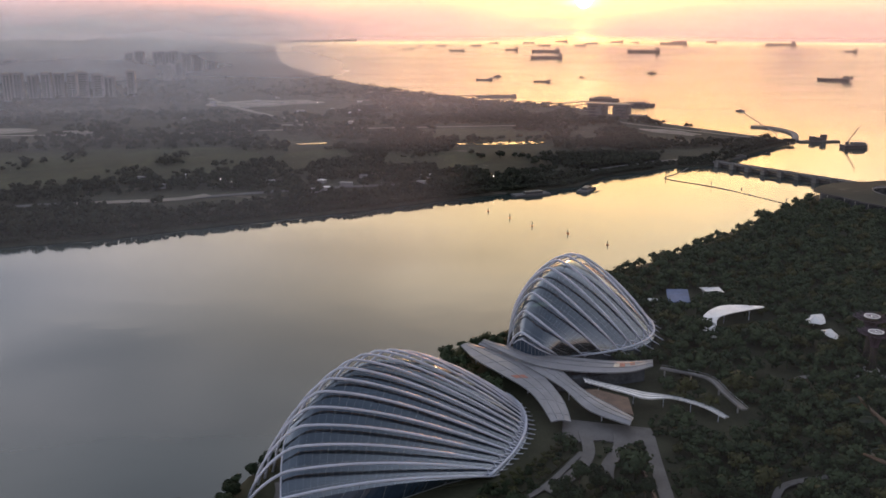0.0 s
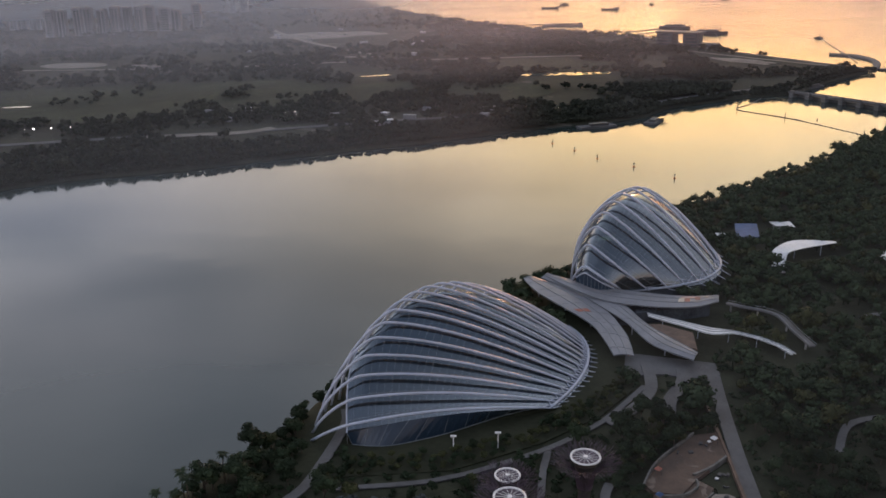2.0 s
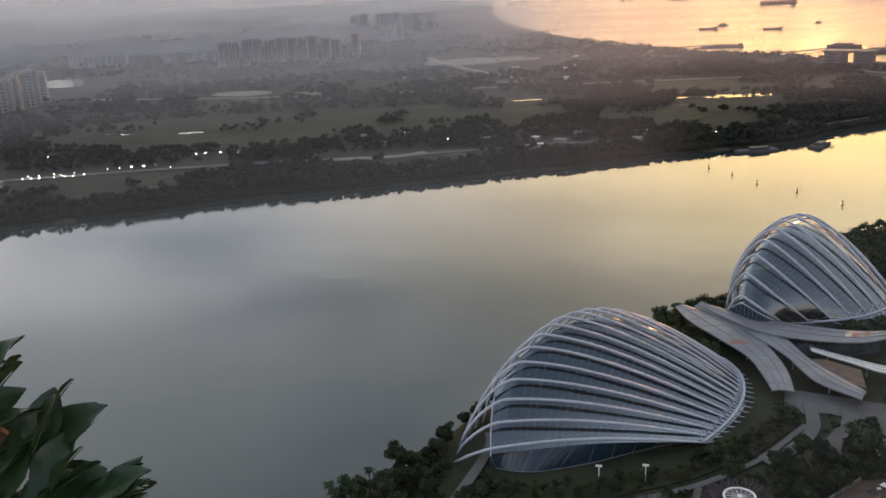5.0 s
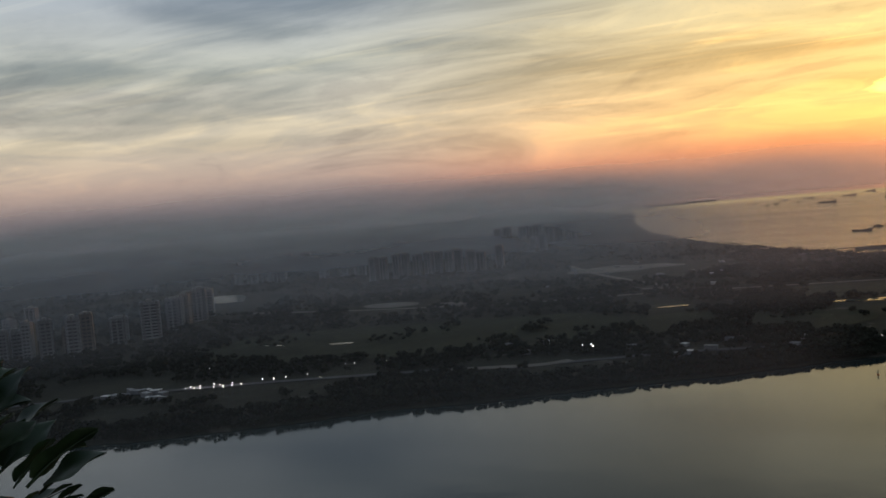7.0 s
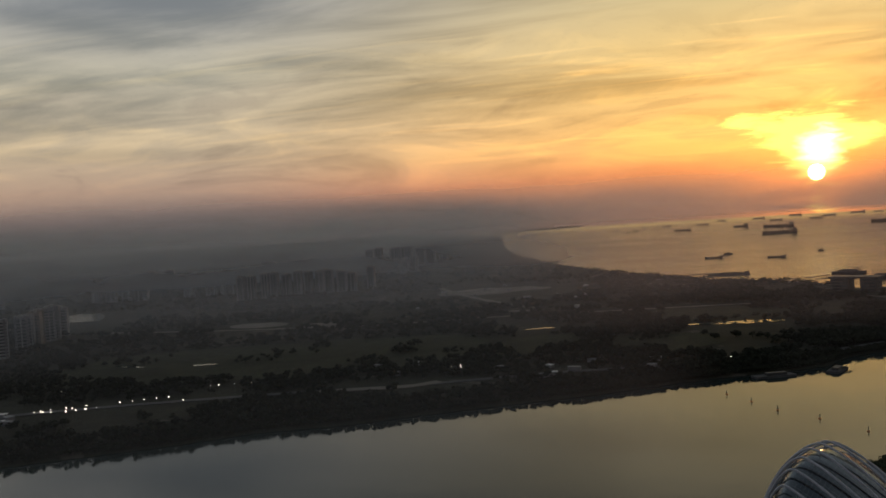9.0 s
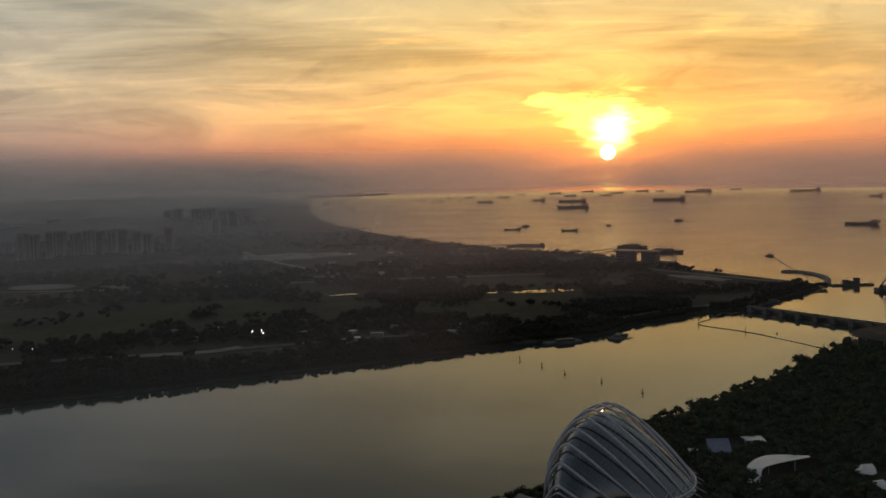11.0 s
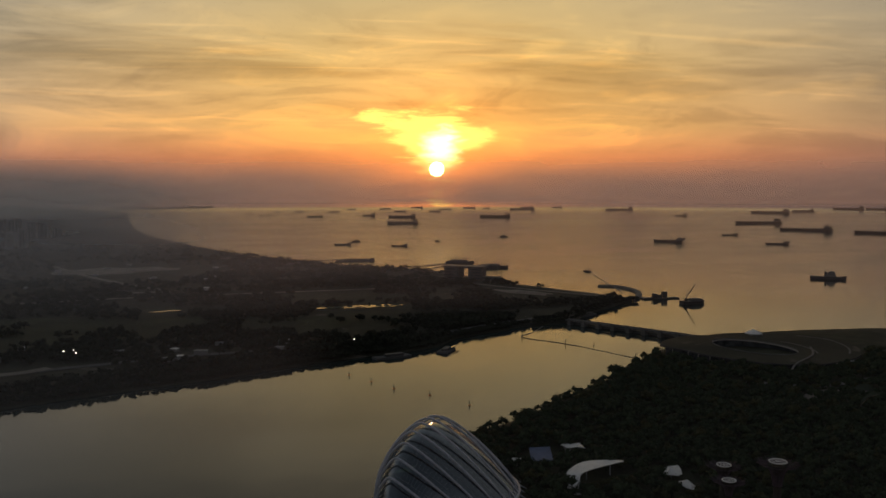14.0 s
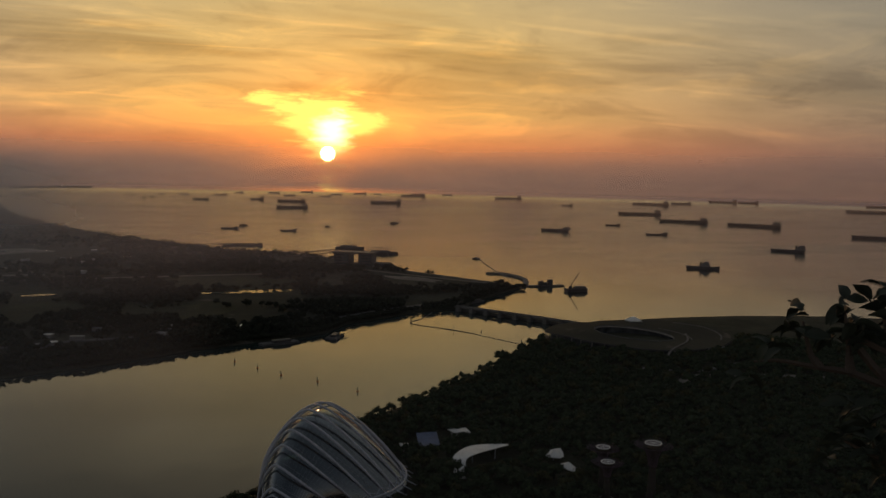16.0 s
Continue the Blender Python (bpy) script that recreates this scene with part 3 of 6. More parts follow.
def glasshouse(q, label, inside):
    ob = thing("glasshouse", label, "glasshouse", "glasshouses of the gardens")
    count = q["ribs"]
    # steel ribs, standing clear of the glass
    for i in range(count):
        s = i / (count - 1)
        us = [0.0 + 1.0 * (k / 44) for k in range(45)]
        pts = [rib_point(q, s, u) for u in us]
        out = (pts[0] - pts[4]).to_2d().normalized()
        pts[0] = pts[0] + Vector((out.x * 3.2, out.y * 3.2, 0.2))
        pts[-1].z = q["ground"] - 0.5
        taper = [0.40 + 0.60 * min(1.0, u / 0.16) for u in us]
        v, f = tube(pts, q["fat"], 8, taper, flat=0.9)
        raw("rib", v, f, RIB, ob, smooth=True)
    # glazing bay by bay under the ribs
    rows = 30
    gap = -3.9

    def end(s):
        return q["edge"][0] + (q["edge"][1] - q["edge"][0]) * math.sin(math.pi * s)

    def skin(s, u):
        return rib_point(q, s, u, gap)
    bars = []
    for i in range(count - 1):
        s0, s1 = i / (count - 1), (i + 1) / (count - 1)
        verts, faces = [], []
        for k in range(rows + 1):
            for s in (s0, (s0 + s1) / 2, s1):
                verts.append(skin(s, 0.02 + (end(s) - 0.02) * k / rows))
        for k in range(rows):
            for j in (0, 1):
                a = 3 * k + j
                faces.append((a, a + 1, a + 4, a + 3))
        pane = raw("glass_bay", verts, faces, GLASS, ob, smooth=True)
        pane.visible_shadow = False
        for k in range(0, rows + 1, 1):
            bars.append(tube([skin(s, 0.02 + (end(s) - 0.02) * k / rows) for s in (s0, (s0 + s1) / 2, s1)], 0.05, 4))
        bars.append(tube([skin((s0 + s1) / 2, 0.02 + (end((s0 + s1) / 2) - 0.02) * k / 20) for k in range(21)], 0.10, 4))
        # props between rib and glass
        for k in range(4, rows - 2, 5):
            u = 0.02 + (end(s0) - 0.02) * k / rows
            bars.append(tube([skin(s0, u), rib_point(q, s0, u)], 0.12, 4))
    tagged(raw("glazing_bar", *merged(bars), BAR, ob, "thin grey glazing bars"), kind="stuff")
    # outer end wall, front wall and rear wall, straight down to the ground
    for name, line in (("end_wall", [skin(k / 40, end(k / 40)) for k in range(41)]), ("front_wall", [skin(0, 0.02 + (end(0) - 0.02) * k / 30) for k in range(31)]),
                       ("rear_wall", [skin(1, 0.02 + (end(1) - 0.02) * k / 30) for k in range(31)])):
        if name == "front_wall" and "skirt" in q:
            continue
        verts, faces, mull = [], [], []
        for p in line:
            verts += [p, Vector((p.x, p.y, q["ground"]))]
        for k in range(len(line) - 1):
            faces.append((2 * k, 2 * k + 1, 2 * k + 3, 2 * k + 2))
        wall = raw(name, verts, faces, DIM_GLASS, ob, "upright wall of dark tinted glass")
        wall.visible_shadow = False
        for k in range(0, len(line), 2):
            mull.append(tube([line[k], (line[k].x, line[k].y, q["ground"])], 0.12, 4))
        mull.append(tube(line, 0.28, 6))
        raw("frame", *merged(mull), BAR, wall, smooth=False)
        raw("edge_beam", *tube(line, 0.34, 6), RIB, wall)
    if "skirt" in q:
        # sloped glass skirt from the front rib out to the ground
        top = [skin(0, 0.03 + (end(0) - 0.03) * k / 30) for k in range(31)]
        low = smooth_line([(x, y, q["ground"] + 0.5) for x, y in q["skirt"]], 31)
        verts = [p for pair in zip(top, low) for p in pair]
        skirt = raw("glass_skirt", verts, [(2 * k, 2 * k + 1, 2 * k + 3, 2 * k + 2) for k in range(30)], DIM_GLASS, ob, "sloping skirt of dark tinted glass")
        skirt.visible_shadow = False
        raw("frame", *merged([tube([a, b], 0.09, 4) for a, b in list(zip(top, low))[::3]] + [tube(low, 0.2, 5)]), BAR, skirt)
    # ring beam along the hinge, with the rib bearings
    hinge = [rib_point(q, k / 40, 0.035) + Vector((0, 0, 0.3)) for k in range(41)]
    raw("ring_beam", *tube(hinge, 0.7, 8), RIB, ob, smooth=True)
    for i in range(count - 1):
        a, b = i / (count - 1), (i + 1) / (count - 1)
        raw("hinge_strut", *tube([rib_point(q, a, 0.03), rib_point(q, b, 0.075)], 0.22, 5), RIB, ob)
        raw("hinge_strut", *tube([rib_point(q, b, 0.03), rib_point(q, a, 0.075)], 0.22, 5), RIB, ob)
    foot = [skin(k / 30, 0.02) for k in range(31)] + [skin(k / 30, end(k / 30)) for k in range(30, -1, -1)]
    slab("floor_slab", foot, q["ground"] - 0.4, q["ground"] + 0.25, SOIL, ob)
    pts = [skin(k / 40, 0.02) for k in range(41)]
    verts, faces = [], []
    for p in pts:
        verts += [p + Vector((0, 0, 0.1)), Vector((p.x, p.y, q["ground"]))]
    for k in range(40):
        faces.append((2 * k, 2 * k + 1, 2 * k + 3, 2 * k + 2))
    # dark pane colour stands in for the shade under the ring beam
    raw("plinth", verts, faces, PANE, ob)
    return ob


flower_dome = glasshouse(FLOWER, "long low shell-shaped glasshouse with white steel ribs on the shore", "beds")
cloud_dome = glasshouse(CLOUD, "tall shell-shaped glasshouse with white steel ribs beside the entrance canopy", "mountain")
# ---------------------------------------------------------------- trees and woods
def leaf_cloud(rng, lobes, count, size, lean=0.5, plain=False):
    """Leaf clumps strewn over the skins of round lobes: verts and faces of small folded quads, with dark cores inside."""
    verts, faces = [], []
    weights = np.array([r[3] * r[3] for r in lobes])
    for k in rng.choice(len(lobes), size=count, p=weights / weights.sum()):
        cx, cy, cz, r, flat = lobes[k]
        d = rng.normal(size=3)
        d /= np.linalg.norm(d)
        if d[2] < -0.5:
            d[2] *= -1
        p = np.array([cx, cy, cz]) + d * np.array([r, r, r * flat]) * rng.uniform(0.82, 1.12)
        a = np.cross(d, rng.normal(size=3))
        a /= np.linalg.norm(a)
        b = np.cross(d, a) + d * rng.uniform(-lean, lean)
        s = size * rng.uniform(0.6, 1.35)
        base = len(verts)
        verts += [p - a * s, p + b * s * 0.7 - d * s * 0.25, p + a * s, p - b * s * 0.7 + d * s * 0.2]
        faces += [(base, base + 1, base + 2, base + 3)]
    for cx, cy, cz, r, flat in lobes:
        base = len(verts)
        if plain:
            q = 0.85 * r
            verts += [np.array([cx + a * q, cy + b * q, cz + c * q * flat]) for a, b, c in ((1, 0, 0), (0, 1, 0), (-1, 0, 0), (0, -1, 0), (0, 0, 1), (0, 0, -1))]
            faces += [(base + k, base + (k + 1) % 4, base + 4) for k in range(4)] + [(base + (k + 1) % 4, base + k, base + 5) for k in range(4)]
            continue
        ring = 7
        for level, wide in ((-0.7, 0.45), (0.0, 0.74), (0.55, 0.52)):
            for k in range(ring):
                w = 2 * math.pi * k / ring + level
                q = r * wide * rng.uniform(0.8, 1.05)
                verts.append(np.array([cx + q * math.cos(w), cy + q * math.sin(w), cz + level * r * flat]))
        verts += [np.array([cx, cy, cz + 0.9 * r * flat]), np.array([cx, cy, cz - 0.9 * r * flat])]
        for lv in range(2):
            for k in range(ring):
                a, b = base + lv * ring + k, base + lv * ring + (k + 1) % ring
                faces.append((a, b, b + ring, a + ring))
        faces += [(base + 2 * ring + k, base + 2 * ring + (k + 1) % ring, base + 3 * ring) for k in range(ring)]
        faces += [(base + (k + 1) % ring, base + k, base + 3 * ring + 1) for k in range(ring)]
    return verts, faces


def crown_lobes(rng, height, wide, n, drop=0.0):
    lobes = [(0, 0, height * (0.68 - drop), wide * 0.62, 0.8)]
    for k in range(n):
        w = 2 * math.pi * (k + rng.uniform(-0.3, 0.3)) / n
        q = wide * rng.uniform(0.4, 0.62)
        lobes.append((q * math.cos(w), q * math.sin(w), height * (rng.uniform(0.5, 0.82) - drop), wide * rng.uniform(0.32, 0.48), rng.uniform(0.65, 0.9)))
    return lobes


def mesh_of(name, verts, faces, mat, smooth=False):
    me = bpy.data.meshes.new(name)
    me.from_pydata([tuple(v) for v in verts], [], faces)
    me.materials.append(mat)
    if smooth:
        me.shade_smooth()
    return me


def tree_kind(seed, height, wide, leaf, leaves, size, lobes, lean=0.8):
    """Meshes of a broad tree: tapered trunk with limbs, and a crown."""
    rng = np.random.default_rng(seed)
    lob = crown_lobes(rng, height, wide, lobes)
    wood = [tube([(0, 0, -0.6), (0.1, 0, height * 0.25), (0.0, 0.15, height * 0.55)], height * 0.028, 6, [1.3, 0.9, 0.55])]
    for cx, cy, cz, r, flat in lob[1:]:
        wood.append(tube([(0, 0.05, height * 0.3), (cx * 0.5, cy * 0.5, cz * 0.72), (cx * 0.9, cy * 0.9, cz)], height * 0.012, 4, [1.2, 0.8, 0.4]))
    return mesh_of("trunk", *merged(wood), BARK), mesh_of("crown", *leaf_cloud(rng, lob, leaves, size, lean), leaf)


def palm_kind(seed, height):
    rng = np.random.default_rng(seed)
    wood = tube([(0, 0, -0.5), (0.15, 0.1, height * 0.5), (0.5, 0.2, height)], 0.22, 6, [1.3, 0.9, 0.75])
    verts, faces = [], []
    for k in range(18):
        w, droop = 2 * math.pi * k / 18 + rng.uniform(-0.15, 0.15), rng.uniform(0.1, 1.0)
        size = rng.uniform(2.6, 3.6)
        base = len(verts)
        for j in range(6):
            u = j / 5
            r, z = size * u, height + 0.9 * math.sin(u * 2.4) * (1.1 - droop) - droop * 2.2 * u * u
            half = 0.45 * math.sin(math.pi * min(u + 0.12, 1.0)) + 0.04
            c, s = math.cos(w), math.sin(w)
            for side in (-1, 1):
                verts.append((0.5 + r * c - side * half * s, 0.2 + r * s + side * half * c, z - 0.25 * abs(side) * half))
        faces += [(base + 2 * j, base + 2 * j + 1, base + 2 * j + 3, base + 2 * j + 2) for j in range(5)]
    return mesh_of("trunk", *wood, BARK), mesh_of("crown", verts, faces, LEAF)


TREES = [tree_kind(11, 11.0, 5.2, LEAF, 950, 0.42, 6), tree_kind(12, 9.0, 4.2, LEAF, 800, 0.38, 5), tree_kind(13, 13.0, 6.0, LEAF, 1100, 0.46, 7), tree_kind(14, 8.0, 3.6, OLIVE, 700, 0.34, 5), tree_kind(15, 6.0, 2.2, LEAF, 450, 0.30, 3)]
SILVERS = [tree_kind(21, 5.2, 2.9, SILVER, 1000, 0.40, 5, 2.2), tree_kind(22, 4.4, 2.5, SILVER, 850, 0.38, 4, 2.2)]
PALMS = [palm_kind(31, 10.0), palm_kind(32, 12.0)]


def plant(kind, name, label, group, x, y, z, turn, scale):
    ob = thing(name, label, "tree", group, at=(x, y, z), turn=turn, scale=scale)
    for part_name, me in zip(("trunk", "crown"), kind):
        link(part_name, me, None, ob)
    return ob


def inside(p, outline):
    x, y, hit = p[0], p[1], False
    for (x0, y0), (x1, y1) in zip(outline, outline[1:] + outline[:1]):
        if (y0 > y) != (y1 > y) and x < (x1 - x0) * (y - y0) / (y1 - y0) + x0:
            hit = not hit
    return hit


def near_line(p, line, d):
    for a, b in zip(line, line[1:]):
        ab, ap = (b[0] - a[0], b[1] - a[1]), (p[0] - a[0], p[1] - a[1])
        u = min(max((ab[0] * ap[0] + ab[1] * ap[1]) / (ab[0] ** 2 + ab[1] ** 2 + 1e-9), 0), 1)
        if math.hypot(ap[0] - u * ab[0], ap[1] - u * ab[1]) < d:
            return True
    return False


def shell_outline(q, grow=4.0):
    pts = [rib_point(q, k / 14, 0.0) for k in range(15)] + [rib_point(q, k / 14, 1.0) for k in range(14, -1, -1)]
    pts += [rib_point(q, 0, 0.66), rib_point(q, 0, 0.33)]
    mid = sum(pts, Vector()) / len(pts)
    return [((p - mid) * (1 + grow / 50) + mid)[:2] for p in pts]


def flat2(points, count):
    return [tuple(p[:2]) for p in smooth_line([(x, y, 0) for x, y in points], count)]


# Paths of the gardens: line and width.
PATHS = [
    (flat2([(95, 366), (92.2, 338), (89.3, 298), (88, 271), (86.8, 248), (87.3, 228.5)], 24), 5.8, PAVING, "long straight pale boardwalk beside the pool"),
    (flat2([(17, 300), (16.3, 293.5), (14.3, 282), (12.4, 259), (10.6, 237), (16.2, 226), (19, 205)], 24), 2.8, PAVING, "narrow pale garden path"),
    (flat2([(38.4, 276), (35.8, 266.5), (39.2, 256.7), (39.4, 246.2), (35.6, 236), (26.7, 226.4), (17, 219)], 24), 3.6, PAVING, "curving pale garden path"),
    (flat2([(-45, 214), (-15.5, 223.4), (-5.6, 227.9), (3.8, 232.6), (10.6, 237.2)], 16), 3.4, PAVING, "pale path under the branching towers"),
    (flat2([(62, 352), (44, 325), (31, 311), (16, 298), (-8, 283), (-21, 277), (-33, 273), (-62, 268)], 30), 2.6, PAVING, "curved pale path below the glasshouse"),
    (flat2([(-68, 326), (-66, 312), (-71, 278), (-76, 263), (-89, 247), (-105, 238), (-112, 215), (-118, 190)], 30), 4.2, PAVING, "pale waterfront promenade"),
    (flat2([(186, 432), (198, 437), (223, 437), (262, 438)], 14), 4.0, PAVING, "pale path among dark trees"),
    (flat2([(405, 780), (425, 770), (458, 752), (475, 741), (520, 752), (560, 768), (620, 772)], 26), 8.0, PAVING, "grey service road through the building plots"),
    (flat2([(440, 700), (480, 722), (540, 712), (600, 690)], 20), 12.0, SAND, "bare pale strip beside the service road"),
    (flat2([(128, 300), (140, 322), (162, 330)], 12), 3.2, PAVING, "short pale path between trees"),
    (flat2([(66, 372), (65, 352), (59.5, 338.5), (50, 326), (42, 319)], 20), 5.5, PAVING, "curving paved walk from the plaza"),
    (flat2([(82, 370), (79.5, 356), (71, 339), (68, 324)], 20), 6.0, PAVING, "paved walk between trees and plaza"),
]
PLAZA_EDGE = [(58, 386), (98, 376), (98, 365), (84, 360), (72, 364), (60, 362), (55, 368)]
ROOF_LINES = [[(73, 418), (91, 407), (101, 402), (114, 401), (128, 391), (135, 379)], [(118, 440), (125, 436), (140, 425), (143, 405), (146, 387)]]
POOL_EDGE = [(58.2, 244.3), (62.6, 242.2), (70.7, 250.8), (79.4, 248.2), (84.0, 251.3), (83.9, 228.6), (88.0, 205.0), (84.0, 170.0), (30.0, 170.0), (33.5, 213.1)]
STAGE_EDGE = [(49, 274), (57, 290), (75, 311), (85.8, 314), (85.5, 293), (84.5, 250), (60, 236), (38, 218), (36, 221), (50, 254)]
TOWERS = [(26.2, 247.0, 34.0, 1.0), (1.0, 243.0, 29.0, 0.85), (1.6, 220.5, 36.5, 1.0), (236, 447, 27.0, 0.8), (241, 463, 30.5, 0.85), (259, 436, 40.0, 1.0)]
CANOPY_SPACE = [(10, 466), (118, 450), (118, 430), (92, 366), (48, 370), (28, 424)]
BARRAGE_AT = (505, 905)
BARRAGE_RADII = ((-180, 100), (-170, 90), (-142, 88), (-121, 90), (-88, 92), (-55, 94), (-17, 114), (22, 146), (41, 138), (68, 108), (102, 82), (140, 92), (170, 107), (180, 100))


def barrage_radius(w):
    """Reach of the round building's roof in a direction w, radians from +x."""
    return float(np.interp((math.degrees(w) + 180) % 360 - 180, [a for a, r in BARRAGE_RADII], [r for a, r in BARRAGE_RADII]))


OPEN = [PLAZA_EDGE, [(24, 330), (40, 340), (56, 362), (60, 392), (48, 392), (44, 360)], [(-66, 300), (-54, 288), (-24, 294), (8, 309), (28, 334)], shell_outline(FLOWER), shell_outline(CLOUD), CANOPY_SPACE, POOL_EDGE, STAGE_EDGE, [(150, 552), (175, 552), (175, 590), (150, 590)], [(222, 486), (248, 486), (248, 534), (222, 534)], [(158, 498), (210, 520), (210, 540), (160, 530)],
        [(180, 576), (197, 576), (197, 590), (180, 590)]]
SILVER_BED = [(-108, 232), (-78, 252), (-44, 264), (-16, 256), (-12, 234), (-24, 214), (-95, 200), (-125, 205)]
LAWN_BED = [(-58, 289), (-24, 294), (12, 310), (28, 332), (42, 354), (56, 348), (40, 325), (15, 303), (-20, 282), (-60, 276)]


def free(p, margin=3.0):
    if any(inside(p, o) for o in OPEN) or any(near_line(p, line, w / 2 + margin) for line, w, *_ in PATHS):
        return False
    if any(near_line((p[0] + 1.0, p[1] + 4.0), line, 9.0) for line in ROOF_LINES):
        return False
    if any(math.hypot(p[0] - t[0], p[1] - t[1]) < 7 for t in TOWERS) or math.hypot(p[0] - BARRAGE_AT[0], p[1] - BARRAGE_AT[1]) < barrage_radius(math.atan2(p[1] - BARRAGE_AT[1], p[0] - BARRAGE_AT[0])) + 6:
        return False
    return math.hypot(*p) < reach(GARDEN_SHORE, bearing_of(p)) - 4


def stuff(name, kinds, places, mat, label, category):
    """Many far plants as one mesh: places of x, y, z, scale, turn."""
    rng = random.Random(5)
    vs, fs, base = [], [], 0
    for x, y, z, s, turn in places:
        v, f = rng.choice(kinds)
        p, k = far(x, y, z)
        c, n = math.cos(turn) * s * k, math.sin(turn) * s * k
        m = np.array([[c, -n, 0], [n, c, 0], [0, 0, s * k]])
        vs.append(v @ m.T + np.array(p))
        fs.append(f + base)
        base += len(v)
    v, f = np.concatenate(vs), np.concatenate(fs)
    me = bpy.data.meshes.new(name)
    me.vertices.add(len(v))
    me.vertices.foreach_set("co", v.astype(np.float32).ravel())
    me.loops.add(f.size)
    me.loops.foreach_set("vertex_index", f.astype(np.int32).ravel())
    me.polygons.add(len(f))
    me.polygons.foreach_set("loop_start", np.arange(0, f.size, 4, dtype=np.int32))
    me.update(calc_edges=True)
    return tagged(link(name, me, mat), label, category, kind="stuff")


def far_kind(seed, height, wide, leaves, size, lobes):
    """A distant tree as plain arrays of quads."""
    rng = np.random.default_rng(seed)
    v, f = leaf_cloud(rng, crown_lobes(rng, height, wide, lobes, 0.2), leaves, size, plain=True)
    tv, tf = tube([(0, 0, -0.5), (0, 0, height * 0.6)], height * 0.03, 4)
    v, f = merged([(v, f), (tv, tf)])
    return np.array([tuple(p) for p in v]), np.array([t if len(t) == 4 else (t[0], t[1], t[2], t[2]) for t in f if len(t) < 5])


def garden_trees():
    rng = random.Random(3)
    woods = []
    cell = 8.6
    placed = 0
    for i in range(int(1300 / cell)):
        for j in range(int(950 / cell)):
            x, y = -160 + (i + rng.uniform(-0.42, 0.42)) * cell, 190 + (j + rng.uniform(-0.42, 0.42)) * cell
            d, w = math.hypot(x, y), bearing_of((x, y))
            if not (radians(-36) < w < radians(48)) or d > 1100 or inside((x, y), SILVER_BED):
                continue
            if not free((x, y)):
                continue
            clump = noise.noise((x / 40, y / 40, 4.0))
            if inside((x, y), LAWN_BED):
                continue
            if clump < -0.42 and rng.random() < 0.5 and d < 700:
                continue
            if d < 335 and x > -140 and placed < 290:
                k = rng.choices([0, 1, 2, 3, 4], [4, 4, 2, 1.5, 2])[0]
                low = 0.62 if -40 < x < 50 and y < 300 else 0.95
                plant(TREES[k], "tree", "yellow-green broad garden tree" if k == 3 else "dark green broad-crowned garden tree", "trees of the gardens", x, y, 3.8, rng.uniform(0, 360), low * rng.uniform(0.7, 1.1))
                placed += 1
            else:
                woods.append((x, y, 3.7, rng.uniform(0.7, 1.3) * (1.0 + 0.5 * max(clump, 0)), rng.uniform(0, 6.3)))
    kinds = [far_kind(41, 10, 5.2, 170, 0.62, 4), far_kind(42, 8, 4.4, 150, 0.56, 4), far_kind(43, 12, 5.4, 185, 0.66, 5)]
    pale = [p for k, p in enumerate(woods) if (k * 7) % 6 == 0]
    stuff("garden_wood", kinds, [p for k, p in enumerate(woods) if (k * 7) % 6], LEAF, "dense dark green wood of the waterfront gardens", "wood")
    stuff("light_garden_wood", kinds, pale, OLIVE, "lighter olive-green trees scattered in the garden wood", "wood")
    # shrubs on the bank below the long glasshouse, trees along the point, low undergrowth
    for i in range(34):
        for j in range(22):
            x, y = -66 + 3.8 * i + rng.uniform(-1.4, 1.4), 270 + 3.8 * j + rng.uniform(-1.4, 1.4)
            if inside((x, y), LAWN_BED) and free((x, y), 1.0):
                plant(TREES[3] if rng.random() < 0.6 else TREES[1], "shrub", "yellow-green shrub on the bank below the glasshouse", "shrubs of the gardens", x, y, 3.9, rng.uniform(0, 360), rng.uniform(0.32, 0.55))
    for _ in range(60):
        u, v = rng.random(), rng.uniform(2.0, 9.0)
        x, y = 26 + 28 * u + v * 0.7, 330 + 36 * u - v * 0.6
        plant(TREES[3], "shrub", "yellow-green shrub on the bank below the glasshouse", "shrubs of the gardens", x, y, 3.9, rng.uniform(0, 360), rng.uniform(0.2, 0.34))
    for line, count in (([(44, 288), (52.7, 300), (63, 313), (74, 320)], 12), ([(41, 274), (51, 289), (59, 300), (69, 309), (78, 315)], 13), ([(39.5, 257), (45, 262), (48, 270)], 5), ([(60, 318), (66, 314), (74, 313.5)], 4)):
        for x, y in flat2(line, count):
            plant(TREES[1] if rng.random() < 0.6 else TREES[3], "hedge_tree", "rounded clipped green tree in a row beside the terrace", "clipped trees beside the terrace", x + rng.uniform(-0.5, 0.5), y + rng.uniform(-0.5, 0.5), 3.8, rng.uniform(0, 360), rng.uniform(0.48, 0.66))
    shore = flat2(GARDEN_SHORE[2:8], 34)
    for k, (x, y) in enumerate(shore):
        d = math.hypot(x, y)
        for inset in (4, 10, 16, 23):
            f = (d - inset - rng.uniform(-2, 2)) / d
            q = (x * f + rng.uniform(-2, 2), y * f + rng.uniform(-2, 2))
            if free(q, 1.5) and not inside(q, SILVER_BED):
                c = rng.choice([0, 1, 1, 3, 4])
                plant(TREES[c], "tree", "yellow-green broad garden tree" if c == 3 else "dark green broad-crowned garden tree", "trees of the gardens", *q, 3.3, rng.uniform(0, 360), rng.uniform(0.55, 0.85))
